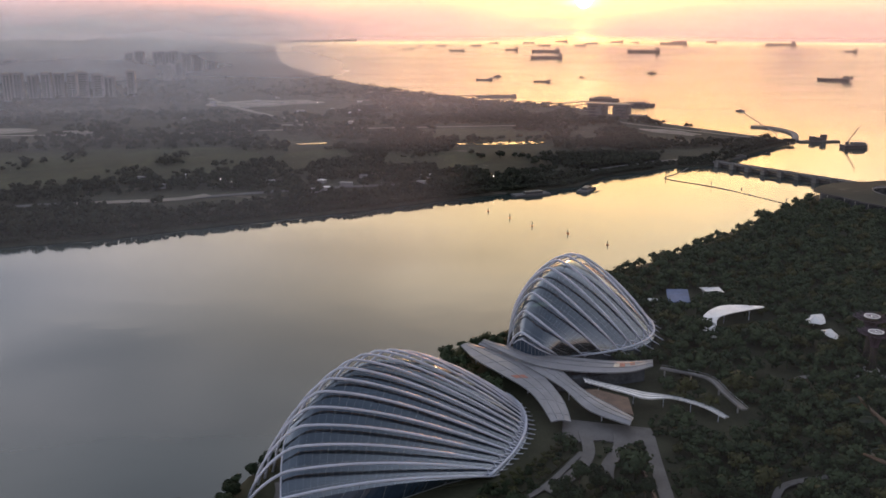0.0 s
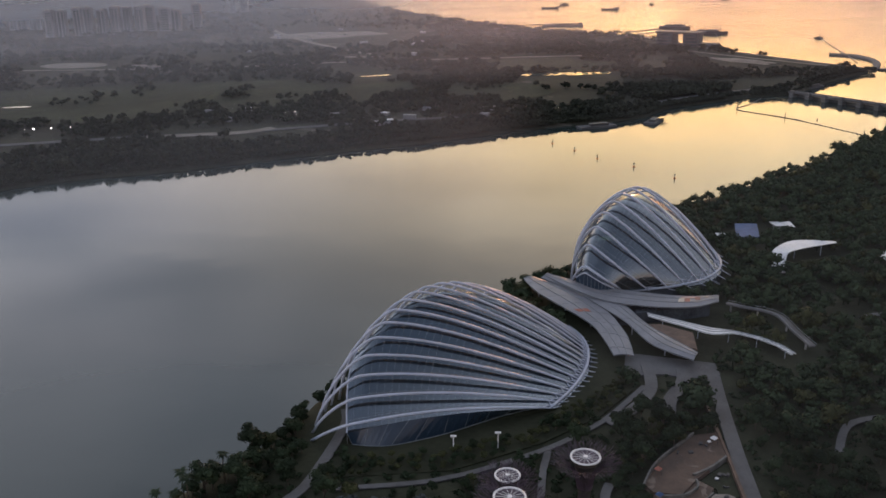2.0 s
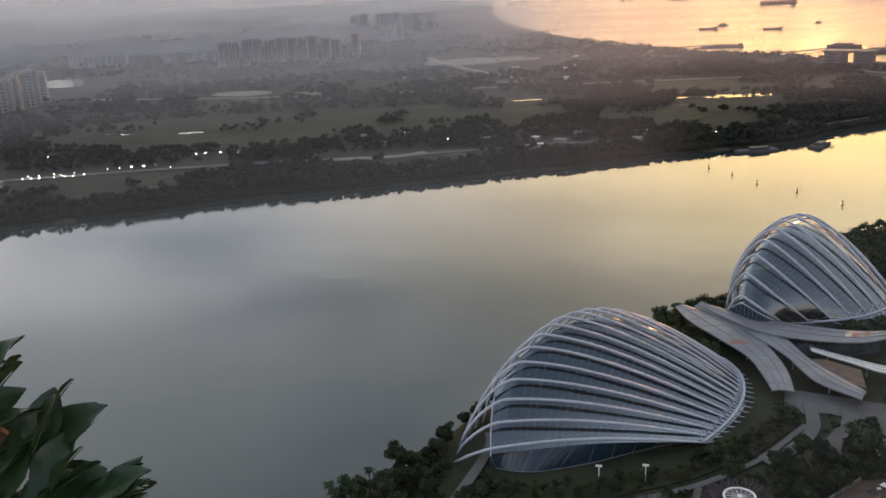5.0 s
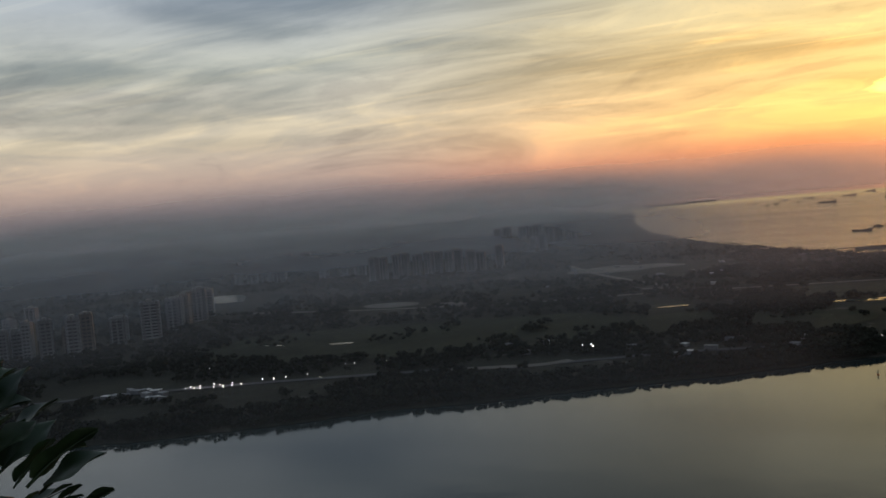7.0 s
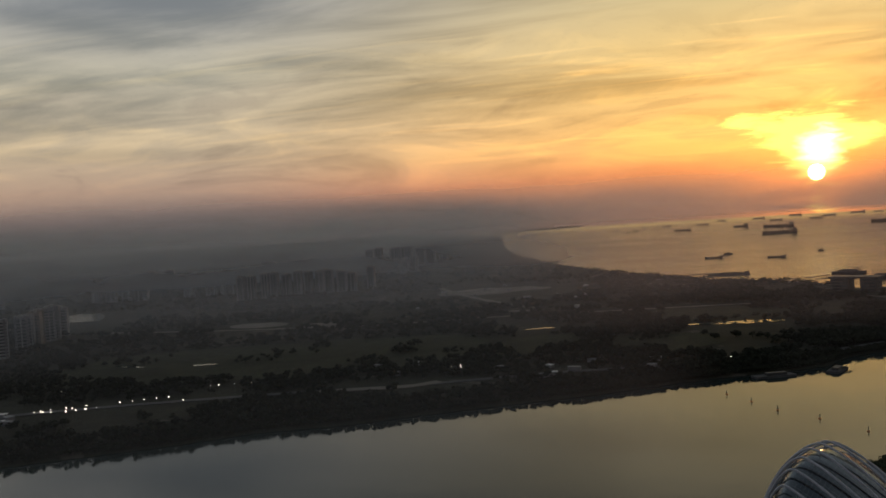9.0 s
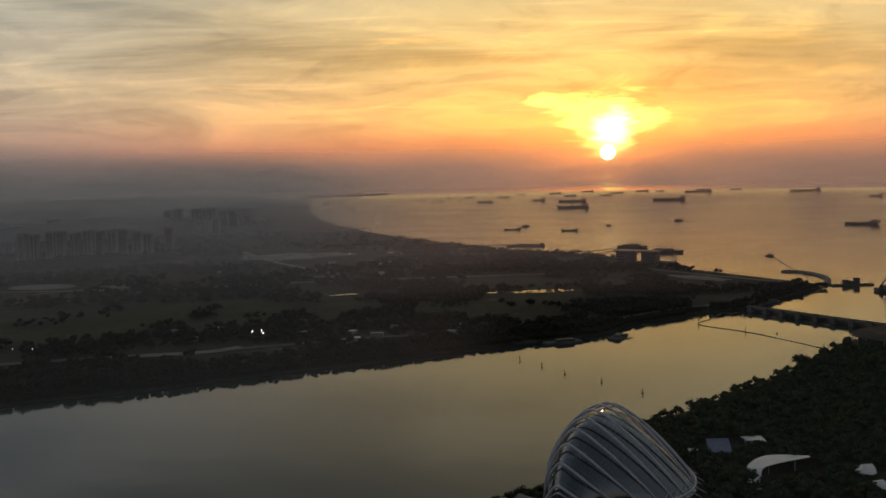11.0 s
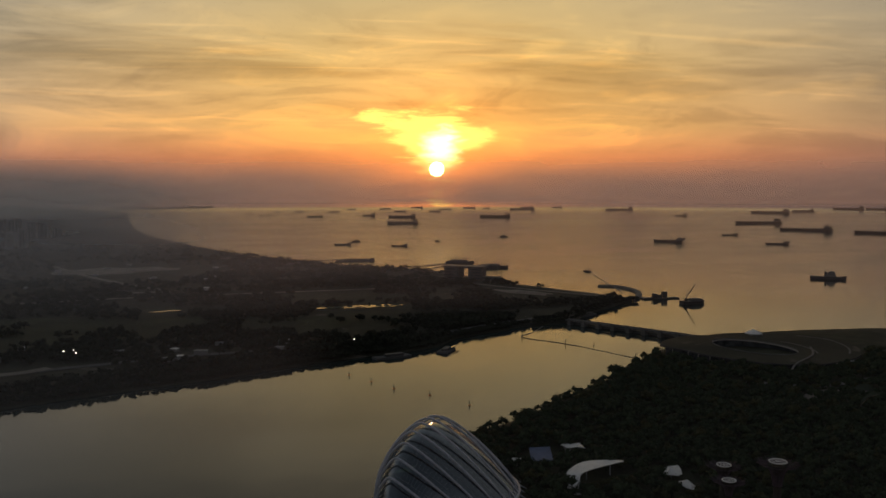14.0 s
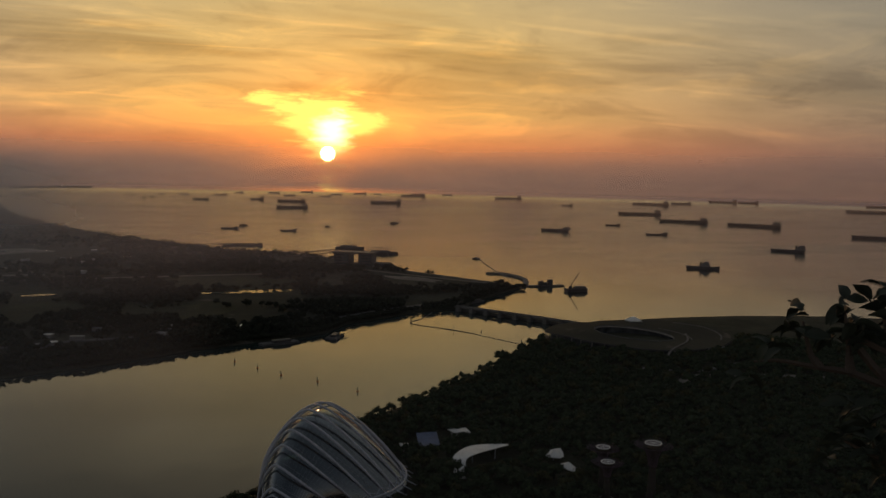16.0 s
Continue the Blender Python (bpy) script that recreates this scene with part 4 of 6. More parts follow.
    low = [far_kind(45, 2.4, 1.6, 18, 0.6, 2), far_kind(46, 1.8, 1.4, 16, 0.5, 2)]
    spots = []
    for _ in range(5200):
        x, y = rng.uniform(-130, 200), rng.uniform(195, 400)
        if free((x, y), 0.8) and not inside((x, y), LAWN_BED) and noise.noise((x / 14, y / 14, 9.0)) > -0.25:
            spots.append((x, y, 3.9, rng.uniform(0.6, 1.5), rng.uniform(0, 6.3)))
    stuff("undergrowth", low, spots, LEAF, "low dark green shrubs and ground cover between paths", "undergrowth")
    # silver-grey shrubs in rows
    for i in range(22):
        for j in range(12):
            x, y = -128 + 5.6 * i + rng.uniform(-0.9, 0.9) + 2.6 * (j % 2), 198 + 5.4 * j + rng.uniform(-0.9, 0.9)
            if inside((x, y), SILVER_BED) and free((x, y), 2.0):
                plant(SILVERS[(i + j) % 2], "silver_shrub", "round silver-grey shrub in a dense planted bed", "silver shrubs", x, y, 3.8, rng.uniform(0, 360), rng.uniform(0.85, 1.2))
    # palms on the point
    for x, y in [(-122, 253), (-115, 252), (-116, 262), (-103.4, 271), (-99.8, 273), (-97, 275), (-109.3, 264), (-107, 267), (-112.5, 257.5), (-105, 274)]:
        plant(rng.choice(PALMS), "palm_tree", "slender palm with drooping fronds on the shore", "palms on the shore", x, y, 3.2, rng.uniform(0, 360), rng.uniform(0.8, 1.05))


def far_trees():
    """Belts and clumps of trees on the land across the bay."""
    rng = random.Random(9)
    places = []
    for _ in range(34000):
        w = radians(rng.uniform(-56, 22))
        r0, r1 = reach(FAR_BANK, w), min(far_edge(w), 4300)
        u = rng.random()
        r = r0 + 1 + (r1 - r0 - 10) * u ** 1.6
        x, y = r * math.sin(w), r * math.cos(w)
        edge = r - r0
        belt = 1.0 if edge < 28 else 0.85 if edge < 60 else 0.0
        if r1 - r < 60 and r1 < 6000:
            belt = 0.6
        clump = noise.noise((x / 150, y / 110, 7.0)) + 0.45 * noise.noise((x / 45, y / 45, 2.0))
        if any(inside((x, y), o) for o in FIELDS):
            clump -= 0.28
        elif r > 1700:
            clump += 0.2
        elif r - r0 > 180:
            clump += 0.14 if w > radians(-32) else 0.24
        if rng.random() > max(belt, (clump + 0.10) * 3.2):
            continue
        if any(near_line((x, y), line, width / 2 + 4) for line, width, *_ in FAR_ROADS) or any(inside((x, y), o) for o in FAR_OPEN):
            continue
        if r > 2400 and rng.random() < 0.55:
            continue
        if w > radians(14) and rng.random() < 0.7:
            continue
        tall = rng.uniform(0.7, 1.5) * (0.48 if edge < 30 else 0.9)
        places.append((x, y, 2.6, tall, rng.uniform(0, 6.3)))
    kinds = [far_kind(51, 11, 5.8, 34, 1.35, 3), far_kind(52, 9, 5.0, 30, 1.25, 3), far_kind(53, 13, 6.4, 38, 1.45, 3)]
    stuff("far_wood", kinds, places, FARLEAF, "dark belts and clumps of trees across the bay", "wood")


# Open ground across the bay: mown fields, ponds, building plots and roads.
FIELDS = [[(-820, 1010), (-640, 960), (-330, 1050), (-250, 1180), (-330, 1330), (-600, 1290), (-860, 1180)], [(-200, 1100), (20, 1150), (60, 1260), (-120, 1330), (-240, 1250)], [(30, 1420), (180, 1440), (170, 1560), (-60, 1560)]]
FAR_OPEN = [[(-235, 1295), (-165, 1310), (-170, 1405), (-245, 1390)], [(10, 1270), (165, 1285), (185, 1410), (20, 1400)], [(-810, 1390), (-650, 1390), (-690, 1600), (-870, 1600)], [(-1240, 1480), (-1080, 1480), (-1230, 1930), (-1560, 1930)],
            [(-800, 745), (-640, 735), (-500, 800), (-450, 905), (-520, 900), (-800, 810)], [(-320, 1620), (-230, 1620), (-230, 1660), (-320, 1660)], [(-620, 1950), (-250, 1800), (-150, 2150), (-500, 2330)], [(270, 1720), (420, 1720), (420, 1880), (270, 1880)],
            [(330, 1400), (560, 1400), (480, 1560), (330, 1700)]]
FAR_ROADS = [
    (flat2([(-1000, 640), (-700, 800), (-440, 895), (-300, 930), (-130, 1000), (0, 1028), (130, 1075), (260, 1170), (360, 1230)], 50), 12.0, ASPHALT, "road along the far bank"),
    (flat2([(-392, 905), (-340, 918), (-290, 930), (-262, 955)], 16), 16.0, SAND, "pale bare strip by the far bank"),
    (flat2([(-1100, 1500), (-800, 1480), (-500, 1500), (-300, 1560), (-60, 1600), (200, 1640)], 40), 10.0, SAND, "pale road across the open land"),
    (flat2([(-620, 2290), (-480, 2010), (-350, 1800), (-260, 1680)], 20), 14.0, SAND, "pale straight track on the building plots"),
    (flat2([(330, 1700), (400, 1600), (480, 1500), (540, 1430)], 16), 9.0, SAND, "pale track on the point"),
]
# ---------------------------------------------------------------- gardens: paths, pool, canopy, towers
def garden_ground():
    for k, (line, width, mat, label) in enumerate(PATHS):
        tagged(ribbon("path", line, width, 4.75 + 0.04 * k, mat, None, "", 0.5), label, "path", kind="structure")
    for k, (line, width, mat, label) in enumerate(FAR_ROADS):
        tagged(ribbon("road", line, width, 3.9 + 0.05 * k, mat, None, "", 0.5), label, "road", kind="structure")
    slab_ob = slab("lawn", LAWN_BED, 4.0, 4.62, SOIL)
    tagged(slab_ob, "grassy bank below the glasshouse", "lawn", kind="structure")
    tagged(slab("plaza", PLAZA_EDGE, 4.0, 4.7, PAVING), "pale paved plaza before the entrance", "plaza", kind="structure")
    for k, o in enumerate(FIELDS):
        line = [far(x, y, 3.75)[0] for x, y in [tuple(p[:2]) for p in smooth_line([(a, b, 0) for a, b in o], 60, True)]]
        bm = bmesh.new()
        bmesh.ops.triangulate(bm, faces=[bm.faces.new([bm.verts.new(p) for p in line])])
        tagged(part("field", bm, LAWN), "wide mown grass field across the bay", "field", kind="structure")


def water_patch(name, outline, z, label):
    line = [far(x, y, z)[0] for x, y in outline]
    bm = bmesh.new()
    bmesh.ops.triangulate(bm, faces=[bm.faces.new([bm.verts.new(p) for p in line])])
    return tagged(part(name, bm, POND), label, "pond", kind="structure")


def oval(cx, cy, a, b, turn=0.0, count=28, rough=0.0):
    c, s = math.cos(turn), math.sin(turn)
    out = []
    for k in range(count):
        w = 2 * math.pi * k / count
        q = 1 + rough * noise.noise((math.cos(w) * 1.5 + cx, math.sin(w) * 1.5 + cy, 0))
        out.append((cx + a * q * math.cos(w) * c - b * q * math.sin(w) * s, cy + a * q * math.cos(w) * s + b * q * math.sin(w) * c))
    return out


def pool_and_stage():
    slab_ob = water_patch("pool_water", POOL_EDGE, 4.68, "still grey-green pool beside timber decks")
    rim = [(x, y, 4.7) for x, y in POOL_EDGE]
    tagged(raw("pool_edge", *tube(rim, 0.45, 4, closed=True), STONE), "pale concrete rim of the pool", "kerb", kind="structure")
    deck = thing("timber_deck", "stepped red-brown timber deck with pale stage by the pool", "deck")
    for name, outline, z, mat in (("earth_slope", [(84.8, 312), (75.3, 309.6), (57.8, 288.5), (50.5, 274.8), (53.1, 269.8), (63, 269), (70, 278.5), (76.6, 285.5), (84.8, 294)], 5.7, EARTH),
                                  ("earth_floor", [(53.1, 269.6), (52.3, 255.3), (57.4, 253.4), (65, 259.7), (73.6, 270.8), (75.4, 274.2), (71.2, 278.4), (69.6, 278), (62.6, 268.8)], 5.1, EARTH),
                                  ("stage", [(56.4, 247.3), (60.4, 238.0), (69.7, 247.9), (81.3, 267.8), (78.8, 269.4), (74.6, 269.2), (60.1, 253.5)], 6.0, PALEDECK),
                                  ("lower_terrace", [(70.4, 249.2), (79.0, 245.4), (82.6, 254.3), (82.2, 267.6)], 5.2, TIMBER),
                                  ("dark_pit_floor", [(71.8, 278.9), (77.3, 285.2), (84.4, 292.2), (83.6, 270), (81.5, 268.6), (76, 270.2), (76.4, 274.2)], 4.75, SOIL),
                                  ("side_walk", [(52, 253), (56.2, 247), (38.5, 218.5), (34.5, 221.5)], 5.1, TIMBER)):
        slab(name, outline, 3.8, z, mat, deck)
    # low retaining walls round the earth, and the wall of the boardwalk
    for line, high, wide in (([(56.1, 267.4), (63.8, 268.5), (69.5, 273.8), (69.8, 278.1)], 6.3, 0.7), ([(69.3, 280.7), (76.6, 285.9), (84.2, 293.6)], 6.6, 0.8), ([(50.2, 273.5), (57.4, 288.8), (75, 310)], 6.7, 0.7), ([(56.6, 253.4), (65.4, 260.4), (74.2, 270)], 6.2, 0.5)):
        ribbon("retaining_wall", flat2(line, 16), wide, high, STONE, deck, "weathered stone retaining wall", 2.4)
    ribbon("channel_wall", flat2([(85.4, 338), (85.2, 312), (84.9, 290), (84.4, 267.7), (84.0, 250.6)], 18), 1.1, 6.1, TIMBER, deck, "", 2.4)
    for k in range(9):
        a, b = Vector((57.4, 245.6, 6.0)).lerp(Vector((75.5, 269.2, 6.0)), (k + 0.5) / 9), Vector((61.2, 239.2, 6.0)).lerp(Vector((80.6, 267.4, 6.0)), (k + 0.5) / 9)
        raw("plank_joint", *tube([a, b], 0.05, 4), DARKSTEEL, deck)
    rng = random.Random(52)
    for k in range(22):
        u = rng.random()
        a, b = ((72.5, 283), (83, 291)) if k < 8 else ((62, 249), (80, 268)) if k < 16 else ((60, 290), (82, 306))
        x, y = a[0] + (b[0] - a[0]) * u + rng.uniform(-1.5, 1.5), a[1] + (b[1] - a[1]) * u + rng.uniform(-1.0, 1.0)
        floor = 6.0 if 8 <= k < 16 else 5.7
        if k < 8:
            x, y, floor = 77 + 5.5 * rng.random(), 275 + 9 * rng.random(), 4.75
        bm = bmesh.new()
        w, d, h = rng.uniform(0.35, 1.1), rng.uniform(0.3, 0.8), rng.uniform(0.3, 0.9)
        box(bm, -w, w, -d, d, 0, h, 0.08)
        crate = tagged(part("crate", bm, DARKSTEEL if k % 5 else WHITE), "stacked dark stage equipment crate" if k % 5 else "white stage equipment crate", "crate", "crates round the stage")
        crate.matrix_basis = pose(x, y, floor, 0, 0, rng.uniform(0, 90))
    bm = bmesh.new()
    bmesh.ops.create_icosphere(bm, subdivisions=2, radius=2.2)
    for v in bm.verts:
        v.co.z = max(v.co.z, 0) * 0.6
        v.co.x *= 1.0 + 0.15 * noise.noise(v.co)
    tagged(part("fountain_foam", bm, WHITE), "white foam of a small fountain in the pool", "fountain").location = (67.7, 231, 4.6)
    for x, y, c, n in ((81.6, 304, WHITE, "white"), (54.6, 266.4, BLUE, "blue"), (56.6, 281.6, RUST, "red")):
        kiosk = thing("kiosk", "small " + n + " canvas shelter on the terrace", "kiosk", at=(x, y, 5.1 if n == "blue" else 5.7))
        bm = bmesh.new()
        bmesh.ops.create_cone(bm, cap_ends=True, segments=4, radius1=1.7, radius2=0.2, depth=1.0, matrix=Matrix.Translation((0, 0, 2.6)))
        part("awning", bm, c, kiosk)
        for a in (-1.2, 1.2):
            for b in (-1.2, 1.2):
                bm = bmesh.new()
                box(bm, a - 0.08, a + 0.08, b - 0.08, b + 0.08, -0.1, 2.2)
                part("post", bm, DARKSTEEL, kiosk)


def leaf_roof(name, left, right, z0, z1, z2, parent, mat, panels=26, thick=0.5, sag=0.8):
    """A long curved roof between two edge lines, of sheets with raised seams."""
    a, b = smooth_line([(x, y, 0) for x, y in left], panels + 1), smooth_line([(x, y, 0) for x, y in right], panels + 1)
    verts, faces, seams = [], [], []
    cols = 6
    for i in range(panels + 1):
        u = i / panels
        z = z0 * (1 - u) ** 2 + 2 * z1 * u * (1 - u) + z2 * u * u
        for k in range(cols + 1):
            v = k / cols
            p = a[i].lerp(b[i], v)
            verts.append(Vector((p.x, p.y, z + sag * math.sin(math.pi * v))))
    n = len(verts)
    verts += [v - Vector((0, 0, thick)) for v in verts]
    w = cols + 1
    for i in range(panels):
        for k in range(cols):
            q = i * w + k
            faces += [(q, q + 1, q + w + 1, q + w), (n + q, n + q + w, n + q + w + 1, n + q + 1)]
        for k in (0, cols):
            q = i * w + k
            faces.append((q, q + w, n + q + w, n + q))
    for i in (0, panels):
        for k in range(cols):
            q = i * w + k
            faces.append((q, q + 1, n + q + 1, n + q))
    roof = raw(name, verts, faces, mat, parent)
    up = Vector((0, 0, 0.12))
    for k in (0, 2, 4, cols):
        seams.append(tube([verts[i * w + k] + up for i in range(panels + 1)], 0.16, 4))
    for i in range(0, panels + 1, 3):
        seams.append(tube([verts[i * w + k] + up * 0.5 for k in range(cols + 1)], 0.09, 4))
    raw("seam", *merged(seams), BAR, roof)
    return verts, w, roof


def entrance_canopy():
    ob = thing("entrance_canopy", "sweeping grey metal canopy of leaf-shaped roofs between the glasshouses", "canopy")
    parts = [
        ("roof_leaf", [(10, 463), (17, 444), (30, 424.5), (44, 403), (50.8, 374)], [(16, 466), (37, 447), (50.5, 425), (58.7, 396), (60, 374)], 13, 13, 9),
        ("roof_leaf", [(20, 462), (38, 443), (48, 427), (60, 408), (70, 383), (86.8, 370)], [(24, 466), (50, 446), (60, 433), (70.6, 404), (82, 388), (90.2, 378)], 14, 13, 9),
        ("roof_leaf", [(22, 463), (48, 432), (73, 424), (97, 426), (113, 437)], [(24, 466), (52, 449), (81, 441), (100, 441), (115, 446)], 15, 13.5, 11),
    ]
    for k, (name, left, right, z0, z1, z2) in enumerate(parts):
        verts, w, roof = leaf_roof(name, left, right, z0, z1, z2, ob, ROOF)
        patches = {0: [(14, 1, RUST)], 1: [(6, 2, RUST)], 2: [(18, 2, RUST), (17, 2, CREAM), (20, 3, RUST)]}[k]
        for i, c, mat in patches:
            q = [verts[i * w + c], verts[i * w + c + 2], verts[(i + 1) * w + c + 2], verts[(i + 1) * w + c]]
            q = [p + Vector((0, 0, 0.16)) for p in q]
            raw("roof_panel", q + [p - Vector((0, 0, 0.14)) for p in q], [(0, 1, 2, 3), (7, 6, 5, 4), (0, 4, 5, 1), (1, 5, 6, 2), (2, 6, 7, 3), (3, 7, 4, 0)], mat, roof)
        for i in range(3, 26, 6):
            p = verts[i * w + 3]
            raw("column", *tube([(p.x, p.y, 3.5), (p.x, p.y, p.z - 0.4)], 0.28, 8), RIB, ob)
    slab("brown_roof", [(66, 408), (78, 409), (92, 399), (90.5, 380), (84, 384), (72, 398)], 9.2, 9.9, TIMBER, ob, "flat brown roof between the leaf roofs")
    # dark glazed hall under the roofs
    slab("hall", [(24, 455), (46, 430), (58, 418), (84, 426), (108, 434), (108, 442), (60, 444), (30, 462)], 3.6, 10.5, PANE, ob, "dark glazed hall in the shade of the roofs")
    walk_roof = thing("walkway_roof", "narrow white covered walkway roof curving through trees", "canopy")
    leaf_roof("roof_sheet", [(73, 416), (91, 404), (101, 398), (114, 399.5), (127, 390), (133.5, 378.5)], [(73, 421), (91, 411), (102, 406), (115, 402.5), (129, 393), (136, 380)], 11, 9, 8.5, walk_roof, WHITE, 24, 0.35, 0.3)
    for p in ((80, 414), (96, 405), (110, 401), (122, 395), (132, 383)):
        raw("column", *tube([(*p, 3.5), (*p, 8.9)], 0.16, 6), RIB, walk_roof)
    bridge = thing("raised_walkway", "raised pale walkway with side rails above the trees", "walkway")
    line = flat2([(118, 440), (125, 436), (140, 425.5), (143, 405), (146, 387.5)], 20)
    ribbon("deck", line, 3.4, 9.0, PAVING, bridge, "", 0.7)
    for side in (-1.7, 1.7):
        pts = []
        for i, p in enumerate(line):
            d = (Vector(line[min(i + 1, 19)]) - Vector(line[max(i - 1, 0)])).normalized()
            pts.append((p[0] - d.y * side, p[1] + d.x * side, 9.9))
        raw("rail", *tube(pts, 0.12, 4), BAR, bridge)
    for k in (2, 7, 12, 17):
        raw("pier", *tube([(*line[k], 3.5), (*line[k], 8.5)], 0.5, 6), CONCRETE, bridge)


def branching_tower(x, y, top, size, seed):
    """A planted steel tower that flares into a crown of rods, with a white ring on top."""
    rng = random.Random(seed)
    ob = thing("branching_tower", "tall planted steel tower with a flared purple crown and white ring", "garden tower", "branching garden towers", at=(x, y, 4.0))
    h = top - 4.0
    raw("trunk", *tube([(0, 0, -0.5), (0, 0, h * 0.2), (0, 0, h * 0.5), (0, 0, h * 0.78), (0, 0, h * 0.93)], 2.6 * size, 14, [1.3, 1.0, 0.8, 0.9, 1.5]), VINE, ob)
    moss = []
    for k in range(260):
        w, u = rng.uniform(0, 6.283), rng.uniform(0.02, 0.85)
        r = 2.6 * size * (1.25 - 0.55 * min(u / 0.5, 1) + (0.3 * (u - 0.5) / 0.4 if u > 0.5 else 0))
        c = Vector((r * math.cos(w), r * math.sin(w), u * h))
        t, s = Vector((-math.sin(w), math.cos(w), 0)), rng.uniform(0.25, 0.6)
        out = Vector((math.cos(w), math.sin(w), 0.4)) * s
        moss.append(([c - t * s, c + out, c + t * s, c - out * 0.2 + Vector((0, 0, s))], [(0, 1, 2, 3)]))
    tagged(raw("planting", *merged(moss), OLIVE, ob, "tufts of plants on the trunk"), kind="stuff")
    tagged(ob.children[-1], kind="stuff")
    rods = 44
    wide = 10.5 * size
    for k in range(rods):
        w = 2 * math.pi * k / rods
        c, s = math.cos(w), math.sin(w)
        bend = rng.uniform(0.92, 1.08)
        pts = [(2.4 * size * c, 2.4 * size * s, h * 0.62), (3.6 * size * c, 3.6 * size * s, h * 0.80), (wide * 0.62 * c, wide * 0.62 * s, h * 0.93), (wide * bend * c, wide * bend * s, h * rng.uniform(0.95, 1.0))]
        raw("branch", *tube(smooth_line(pts, 8), 0.13 * size, 4, [1.5, 1.3, 1.1, 1, 0.9, 0.8, 0.6, 0.4]), PLUM, ob)
    twigs = []
    for k in range(rods * 14):
        w = rng.uniform(0, 6.283)
        r = wide * rng.uniform(0.45, 1.0)
        z = h * (0.80 + 0.16 * math.sqrt(r / wide))
        a = Vector((r * math.cos(w), r * math.sin(w), z))
        twigs.append(tube([a, a + Vector((math.cos(w + rng.uniform(-0.7, 0.7)), math.sin(w + rng.uniform(-0.7, 0.7)), rng.uniform(0.1, 0.8))) * rng.uniform(1.0, 2.2)], 0.07, 3))
    tagged(raw("twig", *merged(twigs), PLUM, ob), kind="stuff")
    r = 4.7 * size
    ring = [(r * math.cos(2 * math.pi * k / 40), r * math.sin(2 * math.pi * k / 40), h) for k in range(40)]
    raw("top_ring", *tube(ring, 0.36, 6, closed=True), WHITE, ob, "white ring on the crown")
    raw("hub", *tube([(0, 0, h - 0.4), (0, 0, h + 0.3)], 0.8 * size, 12), WHITE, ob)
    for k in range(14):
        w = 2 * math.pi * k / 14
        raw("spoke", *tube([(1.0 * math.cos(w), 1.0 * math.sin(w), h), (r * math.cos(w), r * math.sin(w), h)], 0.075, 4), WHITE, ob)
    raw("deck_disc", *tube([(0, 0, h - 0.35), (0, 0, h - 0.2)], r * 0.97, 24), PLUM, ob)
    kerb = [(4.9 * size * math.cos(2 * math.pi * k / 32), 4.9 * size * math.sin(2 * math.pi * k / 32), 0.9) for k in range(32)]
    raw("ring_seat", *tube(kerb, 0.5, 6, closed=True), CONCRETE, ob, "pale ring bench round the foot")


def tower_group():
    for k, (x, y, top, size) in enumerate(TOWERS):
        branching_tower(x, y, top, size, 60 + k)


